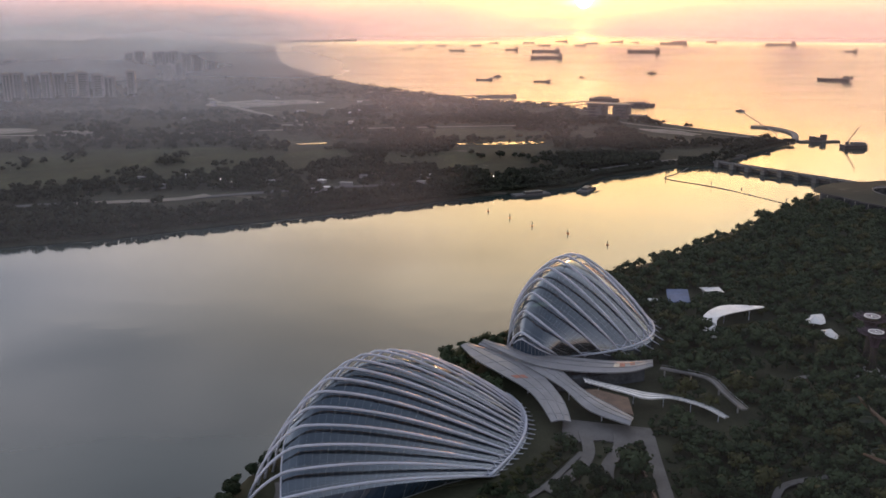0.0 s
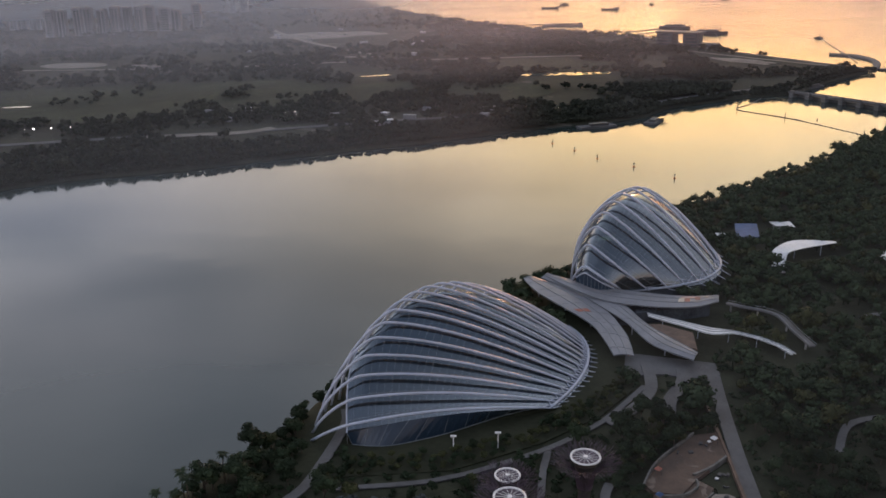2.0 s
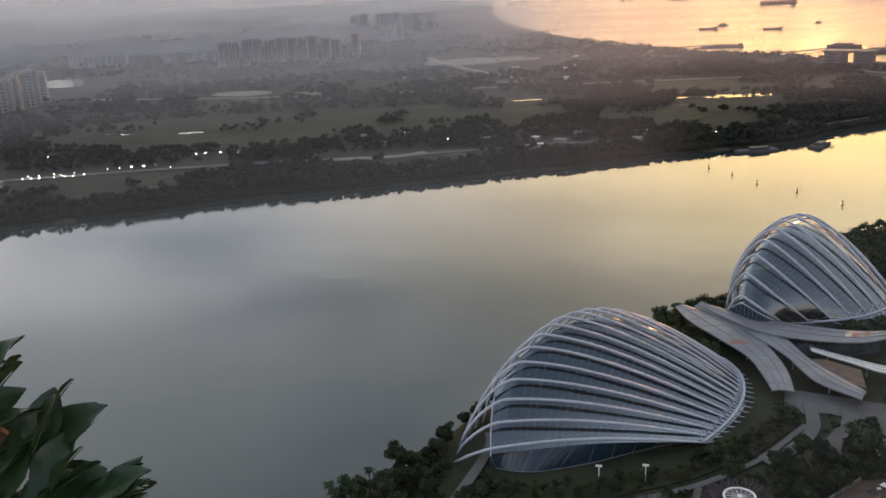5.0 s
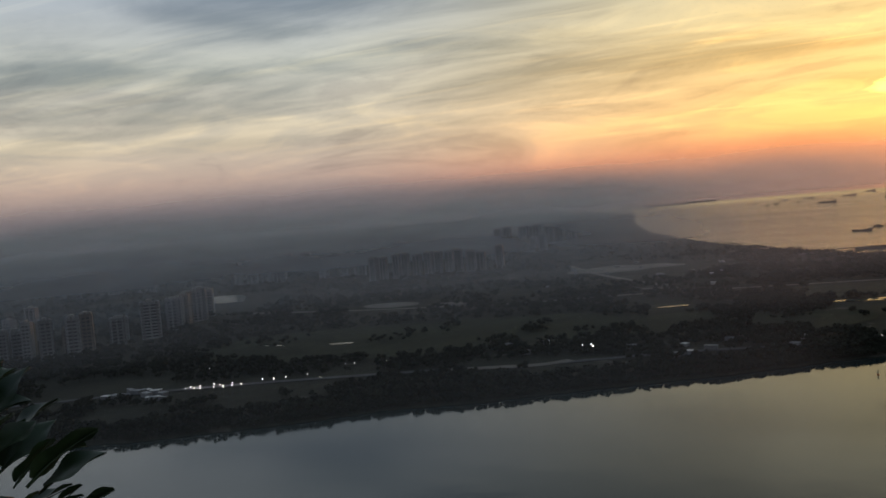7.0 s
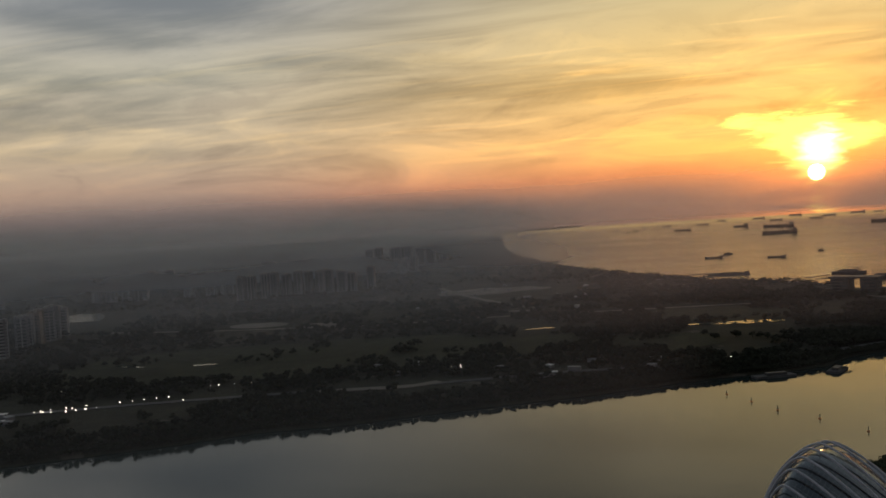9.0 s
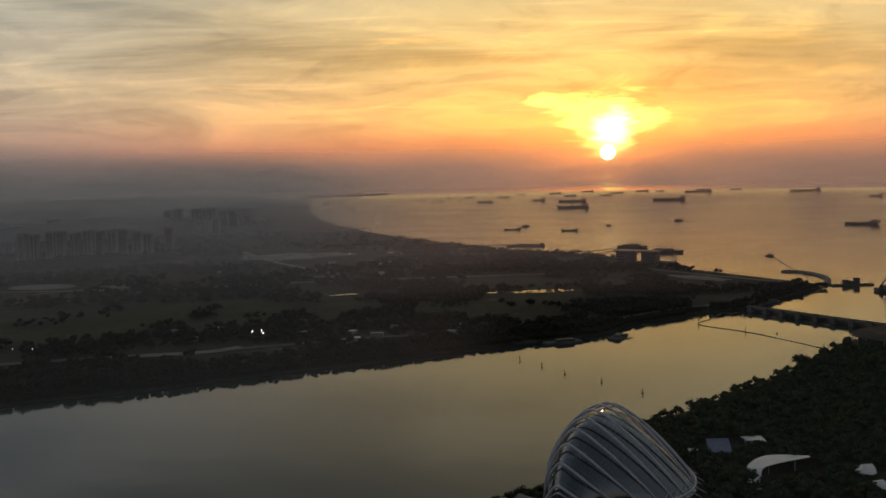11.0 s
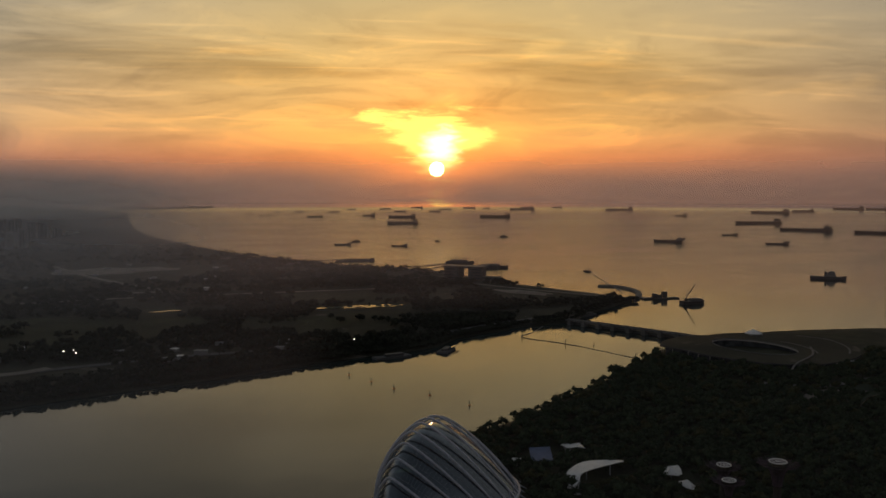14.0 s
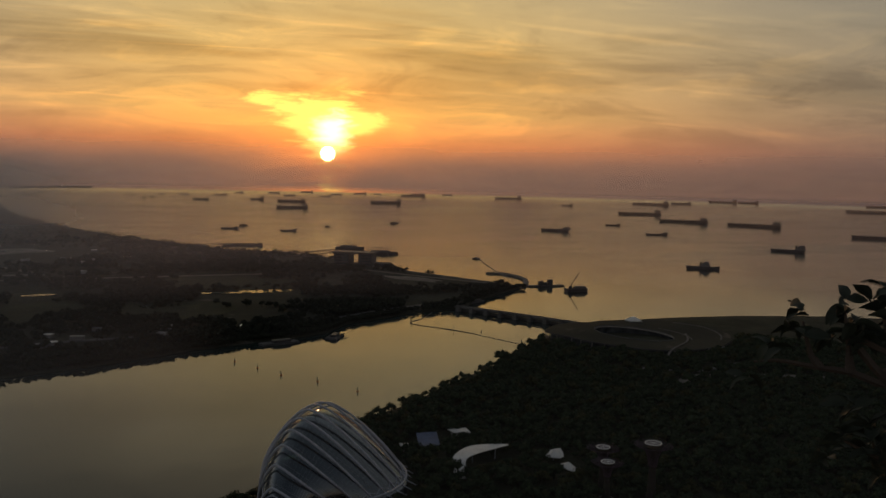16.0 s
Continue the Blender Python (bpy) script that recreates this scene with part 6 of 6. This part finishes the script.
def ship(x, y, size, turn, kind, rng):
    names = {"cargo": ("cargo_ship", "dark laden cargo ship at anchor with a stern deckhouse"), "tanker": ("tanker", "long low dark tanker at anchor with a stern deckhouse"), "crane": ("crane_ship", "dark freighter at anchor with deck cranes raised"),
             "tug": ("tugboat", "small dark tugboat at anchor on calm water"), "barge": ("barge", "low flat barge with a stern cabin on calm water"), "supply": ("supply_ship", "offshore supply ship with a tall forward deckhouse")}
    name, label = names[kind]
    ob = far_thing(name, label, "ship", x, y, 0, turn, "ships at anchor")
    beam = size * (0.15 if kind in ("cargo", "tanker") else 0.22)
    high = {"cargo": 0.050, "tanker": 0.038, "crane": 0.060, "tug": 0.11, "barge": 0.055, "supply": 0.07}[kind] * size + 1.0
    raw("hull", *hull_profile(size, beam, high), HULL, ob)
    stern = -1 if kind != "supply" else 1
    x0 = stern * size * (-0.05 if kind == "tug" else 0.08 if size == 72 else 0.40)
    w, l = beam * 0.34, size * (0.05 if kind in ("cargo", "tanker") else 0.11)
    tall = {"cargo": 0.085, "tanker": 0.070, "crane": 0.10, "tug": 0.15, "barge": 0.08, "supply": 0.15}[kind] * size
    bm = bmesh.new()
    box(bm, x0 - l * 1.5, x0 + l * 1.15, -w * 1.2, w * 1.2, high - 0.5, high + tall * 0.3)
    box(bm, x0 - l, x0 + l, -w, w, high + tall * 0.3, high + tall * 0.72)
    box(bm, x0 - l * 0.6, x0 + l * 0.8, -w * 1.35, w * 1.35, high + tall * 0.72, high + tall)
    house = part("deckhouse", bm, DECKHOUSE, ob)
    bm = bmesh.new()
    box(bm, x0 + l * 0.82, x0 + l * 0.86, -w, w, high + tall * 0.76, high + tall * 0.92)
    part("bridge_window", bm, PANE, house)
    raw("funnel", *tube([(x0 - l * 1.4, 0, high - 0.5), (x0 - l * 1.4, 0, high + tall * 0.95)], l * 0.35, 8), DARKSTEEL, ob)
    raw("mast", *tube([(x0, 0, high + tall), (x0, 0, high + tall * 1.45)], max(size * 0.006, 0.35), 4), DARKSTEEL, ob)
    raw("foremast", *tube([(size * 0.40 * -stern, 0, high), (size * 0.40 * -stern, 0, high + tall * 0.8)], max(size * 0.004, 0.25), 4), DARKSTEEL, ob)
    if kind in ("cargo", "crane"):
        for k in range(5):
            xx = size * (-0.26 + 0.13 * k)
            bm = bmesh.new()
            box(bm, xx - size * 0.05, xx + size * 0.05, -beam * 0.36, beam * 0.36, high - 0.3, high + size * 0.012)
            part("hatch_cover", bm, DECKHOUSE, ob)
    if kind == "tanker":
        raw("deck_pipe", *tube([(-size * 0.3, 0, high + 1.2), (size * 0.42, 0, high + 1.2)], 0.7, 5), DARKSTEEL, ob)
    if kind == "crane":
        for xx, lean in ((-size * 0.12, 0.16), (size * 0.14, 0.08)):
            crane = raw("crane_post", *tube([(xx, 0, high - 0.4), (xx, 0, high + tall * 0.7)], size * 0.012, 6), DARKSTEEL, ob)
            raw("crane_jib", *tube([(xx, 0, high + tall * 0.6), (xx + size * lean, 0, high + tall * (2.3 if lean > 0.1 else 1.4))], size * 0.012, 4), DARKSTEEL, crane)


def fleet():
    rng = random.Random(14)
    rows = [(-411, 7076, 46), (-279, 6404, 29), (-231, 6642, 38), (-197, 7580, 39), (-85, 6655, 25), (-18, 7612, 74), (96, 6213, 111), (276, 7534, 97), (481, 8501, 77), (493, 6415, 94), (690, 5987, 190), (570, 4915, 180),
            (827, 8648, 112), (864, 7640, 99), (1380, 10400, 138), (1158, 7551, 99), (1395, 8383, 110), (1744, 8965, 130), (1897, 8837, 76)]
    rows2 = [(1339, 5950, 214), (2700, 10300, 126), (2124, 8230, 243), (141, 3017, 58), (199, 3200, 31), (326, 2916, 55), (497, 3166, 20), (803, 3405, 34), (2951, 9826, 116), (2970, 7855, 259), (2737, 5983, 81),
             (1316, 2982, 103), (1766, 3388, 62), (1631, 2790, 75)]
    rows3 = [(2550, 4564, 250), (2309, 3705, 232), (3780, 6581, 300), (6100, 8960, 330), (2476, 3387, 232), (4930, 5364, 330), (7600, 8110, 308), (2440, 2613, 170), (1653, 2100, 91), (1105, 1684, 72), (655, 1930, 19), (4300, 6950, 180), (6700, 9300, 240)]
    for x, y, size in rows + rows2 + rows3:
        near = min(1.0, 9350 / math.hypot(x, y))
        x, y, size = x * near, y * near, size * near
        bearing = math.degrees(bearing_of((x, y)))
        kind = "tanker" if size > 220 else "cargo" if size > 85 else "barge" if size > 40 else "tug"
        if (x, y) == (1316, 2982):
            kind = "crane"
        if (x, y) in ((2737, 5983), (1653, 2100), (493, 6415), (1105, 1684)):
            kind = "supply"
        turn = -bearing + rng.uniform(-14, 14) + (180 if rng.random() < 0.75 and kind != "supply" else 0)
        if kind in ("tanker", "cargo", "barge"):
            turn = -bearing + rng.uniform(-12, 12) + 180
        ship(x, y, size, turn, kind, rng)


def shore_works():
    """Jetties, work barges, buoys and the floating boom."""
    rng = random.Random(4)
    # moored workboats with white frames behind the gateway
    for x, y, size, turn in ((405, 2205, 74, -14), (455, 2060, 84, -10)):
        ob = far_thing("work_barge", "flat work barge with arched deck frames at a jetty", "barge", x, y, 0, turn, "work barges")
        raw("hull", *hull_profile(size, 22, 6, 0.1), HULL, ob)
        bm = bmesh.new()
        box(bm, -size * 0.3, size * 0.25, -7, 7, 5.5, 10, 0.5)
        part("deckhouse", bm, DECKHOUSE, ob)
        for k in range(6):
            xx = -size * 0.34 + size * 0.13 * k
            raw("deck_frame", *tube([(xx, -9, 5), (xx, -8, 14), (xx, 0, 17), (xx, 8, 14), (xx, 9, 5)], 0.5, 5), DECKHOUSE, ob)
        raw("ridge_rail", *tube([(-size * 0.34, 0, 17), (size * 0.32, 0, 17)], 0.5, 5), DECKHOUSE, ob)
    for line, label in (([(215, 2069), (289, 2093), (357, 2154)], "thin dark jetty joining barge and shore"), ([(-40, 2200), (34, 2300), (90, 2330), (150, 2330)], "long dark loading jetty on the sea coast")):
        ob = thing("jetty", label, "jetty")
        pts = [far(x, y, 4.0)[0] for x, y in line]
        raw("deck", *tube(smooth_line(pts, 14), 4.0, 4, flat=0.3), DARKSTEEL, ob)
        for p in smooth_line(pts, 9):
            raw("pile", *tube([(p.x, p.y, p.z - 8), (p.x, p.y, p.z)], 0.8, 5), DARKSTEEL, ob)
    ob = far_thing("loading_berth", "dark loading berth with steel frames at the jetty end", "berth", 140, 2318, 0, -4)
    bm = bmesh.new()
    box(bm, -48, 54, -10, 10, -2, 4, 0.5)
    box(bm, -20, 34, -5, 5, 4, 6.5, 0.4)
    box(bm, 40, 52, -6, 6, 4, 9, 0.5)
    part("platform", bm, DARKSTEEL, ob)
    for k in range(5):
        raw("frame", *tube([(-24 + 14 * k, -8, 4), (-24 + 14 * k, -8, 17), (-24 + 14 * k, 8, 17), (-24 + 14 * k, 8, 4)], 0.9, 4), DARKSTEEL, ob)
    # curved breakwater, pontoon and crane barge off the point
    curve = smooth_line([(577, 1634, 0.6), (608, 1612, 1.0), (617, 1545, 1.2), (600, 1480, 1.4), (575, 1430, 1.6)], 40)
    tagged(raw("breakwater", *tube(curve, 5.5, 8, flat=0.6), STONE), "low curved rock breakwater off the point", "breakwater", kind="structure")
    tagged(raw("sea_wall", *tube([tuple(far(x, y, 2.2)[0]) for x, y in flat2(SEA_COAST[5:], 60)], 4.0, 6, flat=0.5), STONE), "rough stone sea wall along the coast", "sea wall", kind="structure")
    ob = thing("pontoon", "low dark pontoon with two huts off the point", "pontoon", at=(617, 1428, 0), turn=2)
    bm = bmesh.new()
    box(bm, -34, 34, -6, 6, -1, 2.4, 0.3)
    part("float", bm, DARKSTEEL, ob)
    for x, h in ((-10, 7), (8, 10), (-2, 5)):
        bm = bmesh.new()
        box(bm, x - 4, x + 4, -4, 4, 2.3, 2.3 + h, 0.3)
        part("hut", bm, DARKSTEEL, ob)
    ob = thing("crane_barge", "dark crane barge with its jib raised over the water", "crane barge", at=(645, 1357, 0), turn=8)
    raw("hull", *hull_profile(44, 18, 5, 0.1), HULL, ob)
    bm = bmesh.new()
    box(bm, -6, 14, -6, 6, 4.5, 9, 0.4)
    part("deckhouse", bm, DECKHOUSE, ob)
    crane = raw("crane_cab", *tube([(-14, 0, 4.5), (-14, 0, 10)], 3.0, 8), DARKSTEEL, ob)
    for side in (-1.2, 1.2):
        raw("crane_jib", *tube([(-14, side, 9), (4, side * 0.3, 34)], 0.45, 4), DECKHOUSE, crane)
    raw("crane_cable", *tube([(-18, 0, 10), (4, 0, 34)], 0.12, 3), DARKSTEEL, crane)
    # small craft with a mooring cable, cranes by the wall
    raw_line = smooth_line([(655, 1930, 4), (640, 1830, 1.2), (620, 1720, 0.5), (600, 1600, 0.5), (585, 1520, 2)], 20)
    tagged(raw("mooring_line", *tube(raw_line, 0.5, 4), CONCRETE), "long slack mooring cable from boat to wall", "cable")
    ob = thing("shore_crane", "thin lattice crane leaning on the sea wall", "crane", at=(408, 1720, 2))
    for side in (-0.9, 0.9):
        raw("jib", *tube([(0, side, 0), (-16, side * 0.4, 32)], 0.5, 4), DECKHOUSE, ob)
    bm = bmesh.new()
    box(bm, -4, 4, -3, 3, -0.5, 4, 0.3)
    part("cab", bm, DARKSTEEL, ob)
    # channel markers in the bay
    for x, y in ((47, 886), (67, 853), (86, 818), (116, 786), (145, 743)):
        ob = thing("channel_buoy", "slim dark channel marker standing in the bay", "buoy", "channel markers", at=(x, y, 0))
        raw("float", *tube([(0, 0, -0.8), (0, 0, 0.7)], 1.1, 8), ORANGE, ob)
        raw("post", *tube([(0, 0, 0.5), (0, 0, 3.0)], 0.28, 6), DARKSTEEL, ob)
        raw("topmark", *tube([(0, 0, 2.8), (0, 0, 3.3), (0, 0, 4.0)], 0.75, 6, [0.6, 1.0, 0.4]), DARKSTEEL, ob)
    for x, y in ((352, 1010), (900, 2300), (1020, 1500), (1180, 1560), (860, 1480)):
        ob = thing("buoy", "small dark round buoy on calm water", "buoy", "small buoys", at=(x, y, 0))
        raw("float", *tube([(0, 0, -0.6), (0, 0, 0.5), (0, 0, 1.1)], 1.0, 8, [0.8, 1.0, 0.5]), DARKSTEEL, ob)
        raw("post", *tube([(0, 0, 0.9), (0, 0, 2.8)], 0.2, 5), DARKSTEEL, ob)
    line = smooth_line([(330, 1161, 0.1), (305, 1118, 0.1), (280, 1081, 0.1), (312, 1036, 0.1), (334, 1003, 0.1), (371, 923, 0.1)], 66)
    boom = thing("floating_boom", "line of dark floats strung across the bay mouth", "boom")
    raw("cable", *tube(line, 0.15, 4), DARKSTEEL, boom)
    float_mesh = mesh_of("float", *tube([(0, -1.5, 0), (0, 1.5, 0)], 0.55, 6), DARKSTEEL)
    for p, q in zip(line[::1], line[1:]):
        f = link("float", float_mesh, None, boom)
        f.location = (p.x, p.y, 0.25)
        f.rotation_euler = (0, 0, math.atan2(q.y - p.y, q.x - p.x) - math.pi / 2)
    for p in (line[26], line[44], line[-1]):
        raw("marker_post", *tube([(p.x, p.y, -1), (p.x, p.y, 6)], 0.45, 6), DARKSTEEL, boom)
    # small piers and a moored boat on the far bank
    for x, y, w, d, t in ((167, 1000, 14, 34, -25), (100, 972, 44, 14, 22), (426, 1250, 40, 6, 40)):
        ob = thing("quay", "short dark concrete quay on the far bank", "quay", "quays on the far bank", at=(x, y, 0), turn=t)
        bm = bmesh.new()
        box(bm, -w / 2, w / 2, -d / 2, d / 2, -1.5, 2.2, 0.2)
        part("deck", bm, ASPHALT, ob)
        bm = bmesh.new()
        box(bm, -w * 0.2, w * 0.3, -d * 0.3, d * 0.2, 2.1, 5.0, 0.2)
        part("hut", bm, DARKSTEEL, ob)


# ---------------------------------------------------------------- the lookout: deck edge and its plants
def big_leaf(size, wide, fold, curl, segments=8):
    """A broad tropical leaf along +x with a midrib fold, drooping tip and thickness from a raised rib."""
    verts, faces = [], []
    for i in range(segments + 1):
        u = i / segments
        half = wide * (math.sin(math.pi * min(u * 0.94 + 0.05, 1.0)) ** 0.7)
        x, z = size * u, -curl * size * u * u
        wave = 0.05 * size * math.sin(u * 9)
        verts += [(x, -half, z + fold * half + wave), (x, -half * 0.5, z + fold * half * 0.4), (x, 0, z), (x, half * 0.5, z + fold * half * 0.4), (x, half, z + fold * half - wave)]
    for i in range(segments):
        for k in range(4):
            a = 5 * i + k
            faces.append((a, a + 1, a + 6, a + 5))
    rib_v, rib_f = tube([(size * i / 6 - 0.12 * size * (i == 0), 0, -curl * size * (i / 6) ** 2 - 0.004) for i in range(7)], 0.006 * size / 0.3, 4, [1.3, 1.2, 1, 0.9, 0.7, 0.5, 0.3])
    return merged([(verts, faces), (rib_v, rib_f)])


GLOSSY = material("glossy_leaf", (0.042, 0.085, 0.030), 0.4, (0.02, 0.042, 0.016), 3.0, 25.0, 0.002, by_object=0.35)
DARKLEAF = material("dark_leaf", (0.026, 0.038, 0.019), 0.7, (0.014, 0.021, 0.011), 3.0, 25.0, 0.002, by_object=0.35)


def way(bearing, height, d):
    b, h = radians(bearing), radians(height)
    return Vector((d * math.sin(b) * math.cos(h), d * math.cos(b) * math.cos(h), EYE + d * math.sin(h)))


def lookout():
    """The deck under the camera, with planted troughs left and right of a gap in the hedge."""
    bm = bmesh.new()
    box(bm, -9, 9, -7, 0.25, EYE - 2.2, EYE - 1.65)
    box(bm, -9, 9, -6, 0.2, 3.0, EYE - 2.2)
    tagged(part("lookout_deck", bm, CONCRETE), "concrete deck and tower under the lookout", "deck", kind="structure")
    rng = random.Random(33)
    left = thing("broad_leaf_shrub", "glossy broad-leaved shrub in a trough at the deck edge", "shrub", at=(-2.6, 0.5, EYE - 2.0))
    right = thing("deck_tree", "dark thin-branched young tree at the deck edge", "tree", at=(3.2, 0.5, EYE - 2.0))
    for ob, x in ((left, -2.6), (right, 3.2)):
        bm = bmesh.new()
        box(bm, x - 1.6, x + 1.6, 0.3, 1.5, EYE - 2.2, EYE - 1.75, 0.03)
        box(bm, x - 1.6, x + 1.6, 0.2, 0.5, EYE - 3.0, EYE - 2.2)
        tagged(part("planter", bm, CONCRETE), "concrete planting trough on the deck edge", "planter", "planters on the deck")
    blades = [mesh_of("leaf", *big_leaf(0.165, 0.042, 0.35, 0.12), GLOSSY, True), mesh_of("leaf", *big_leaf(0.18, 0.046, 0.25, 0.22), GLOSSY, True), mesh_of("leaf", *big_leaf(0.13, 0.036, 0.4, 0.08), GLOSSY, True)]
    # sloping top of the shrub, rising to the left
    for k in range(300):
        u = rng.random()
        bearing = -34.0 - 22 * u + rng.uniform(-0.5, 0.5)
        top = -38.6 + 1.58 * (-34 - bearing) + 2.2 * noise.noise((bearing * 0.8, 3.0, 0.0))
        lower = rng.random() ** 1.4 * 16
        p = way(bearing - 0.25 * lower, top - lower, rng.uniform(2.4, 2.8))
        leaf = link("leaf", rng.choice(blades), None, left)
        leaf.matrix_basis = left.matrix_basis.inverted() @ pose(*p, rng.uniform(-45, 45), rng.uniform(-62, -12), rng.uniform(15, 85))
    for k in range(9):
        tip = way(-35.5 - 2.2 * k, -37 + 3.2 * k, 2.6)
        pts = smooth_line([(-2.6 + 0.1 * k - 0.4, 0.9, EYE - 2.1), ((-2.6 + tip.x) / 2, (0.9 + tip.y) / 2, EYE - 1.7), tuple(tip)], 8)
        stem = raw("stem", *tube([left.matrix_basis.inverted() @ p for p in pts], 0.02, 5), BARK, left)
    small = [mesh_of("leaf", *big_leaf(0.10, 0.028, 0.5, 0.4, 5), DARKLEAF, True), mesh_of("leaf", *big_leaf(0.075, 0.024, 0.3, 0.6, 5), DARKLEAF, True)]
    back = right.matrix_basis.inverted()
    foot = Vector((3.0, 0.9, EYE - 2.0))
    for line in ([(47, -12.6), (44.1, -11.6), (42.1, -11.0), (40.4, -10.9), (38.0, -10.7), (36.6, -10.9)], [(47, -17.5), (44.5, -16), (42, -15)], [(42.1, -11.0), (42.0, -10.4), (41.9, -9.5), (41.6, -7.4)], [(40.4, -10.9), (40.1, -10.5), (39.8, -10), (39.3, -8.2)],
                 [(44.6, -11.8), (44.2, -9.5), (43.6, -7.2)], [(40, -27), (33, -25), (29, -23), (27.3, -21.8)], [(36, -27), (31, -25.6), (28, -25)]):
        pts = [way(b, e, 2.9) for b, e in line]
        if line[0][0] > 44.5 or line[0][1] < -20:
            pts = [foot, *pts]
        curve = smooth_line([tuple(p) for p in pts], 20)
        raw("branch", *tube([back @ p for p in curve], 0.012, 5, [1.5 - 1.2 * i / 19 for i in range(20)]), BARK, right)
    # sprays of leaves at the twig ends
    for b, e, count, size in ((39.3, -7.5, 4, 1.0), (38.9, -8.6, 7, 1.0), (37.8, -9.8, 6, 1.0), (41.6, -7.0, 7, 1.0), (43.2, -6.9, 7, 1.0), (43.7, -5.6, 3, 1.0), (40.9, -8.9, 6, 0.9), (42.4, -8.2, 10, 1.1), (43.2, -8.9, 8, 1.0), (44.6, -8.0, 8, 1.1), (36.0, -11.6, 3, 0.8),
                              (42.1, -14.9, 9, 1.0), (43.2, -14.0, 9, 1.0), (41.0, -15.9, 5, 0.9), (43.9, -15.3, 9, 1.0), (42.5, -13.1, 6, 1.0), (45.2, -14.2, 10, 1.1), (44.4, -16.6, 9, 1.0), (27.6, -22.1, 5, 0.5), (28.6, -22.9, 5, 0.5), (28.4, -25.0, 4, 0.45), (29.6, -24.0, 5, 0.5)):
        for _ in range(count):
            leaf = link("leaf", rng.choice(small), None, right)
            p = way(b + rng.uniform(-0.55, 0.55) * size, e + rng.uniform(-0.5, 0.4) * size, 2.9 + rng.uniform(-0.08, 0.08))
            leaf.matrix_basis = back @ pose(*p, rng.uniform(-60, 60), rng.uniform(-55, 45), rng.uniform(-60, 180)) @ Matrix.Diagonal((0.72 * size, 0.72 * size, 0.72 * size, 1))


ponds()
city()
street_lamps()
barrage()
barrage_building()
gateway()
fleet()
shore_works()
lookout()
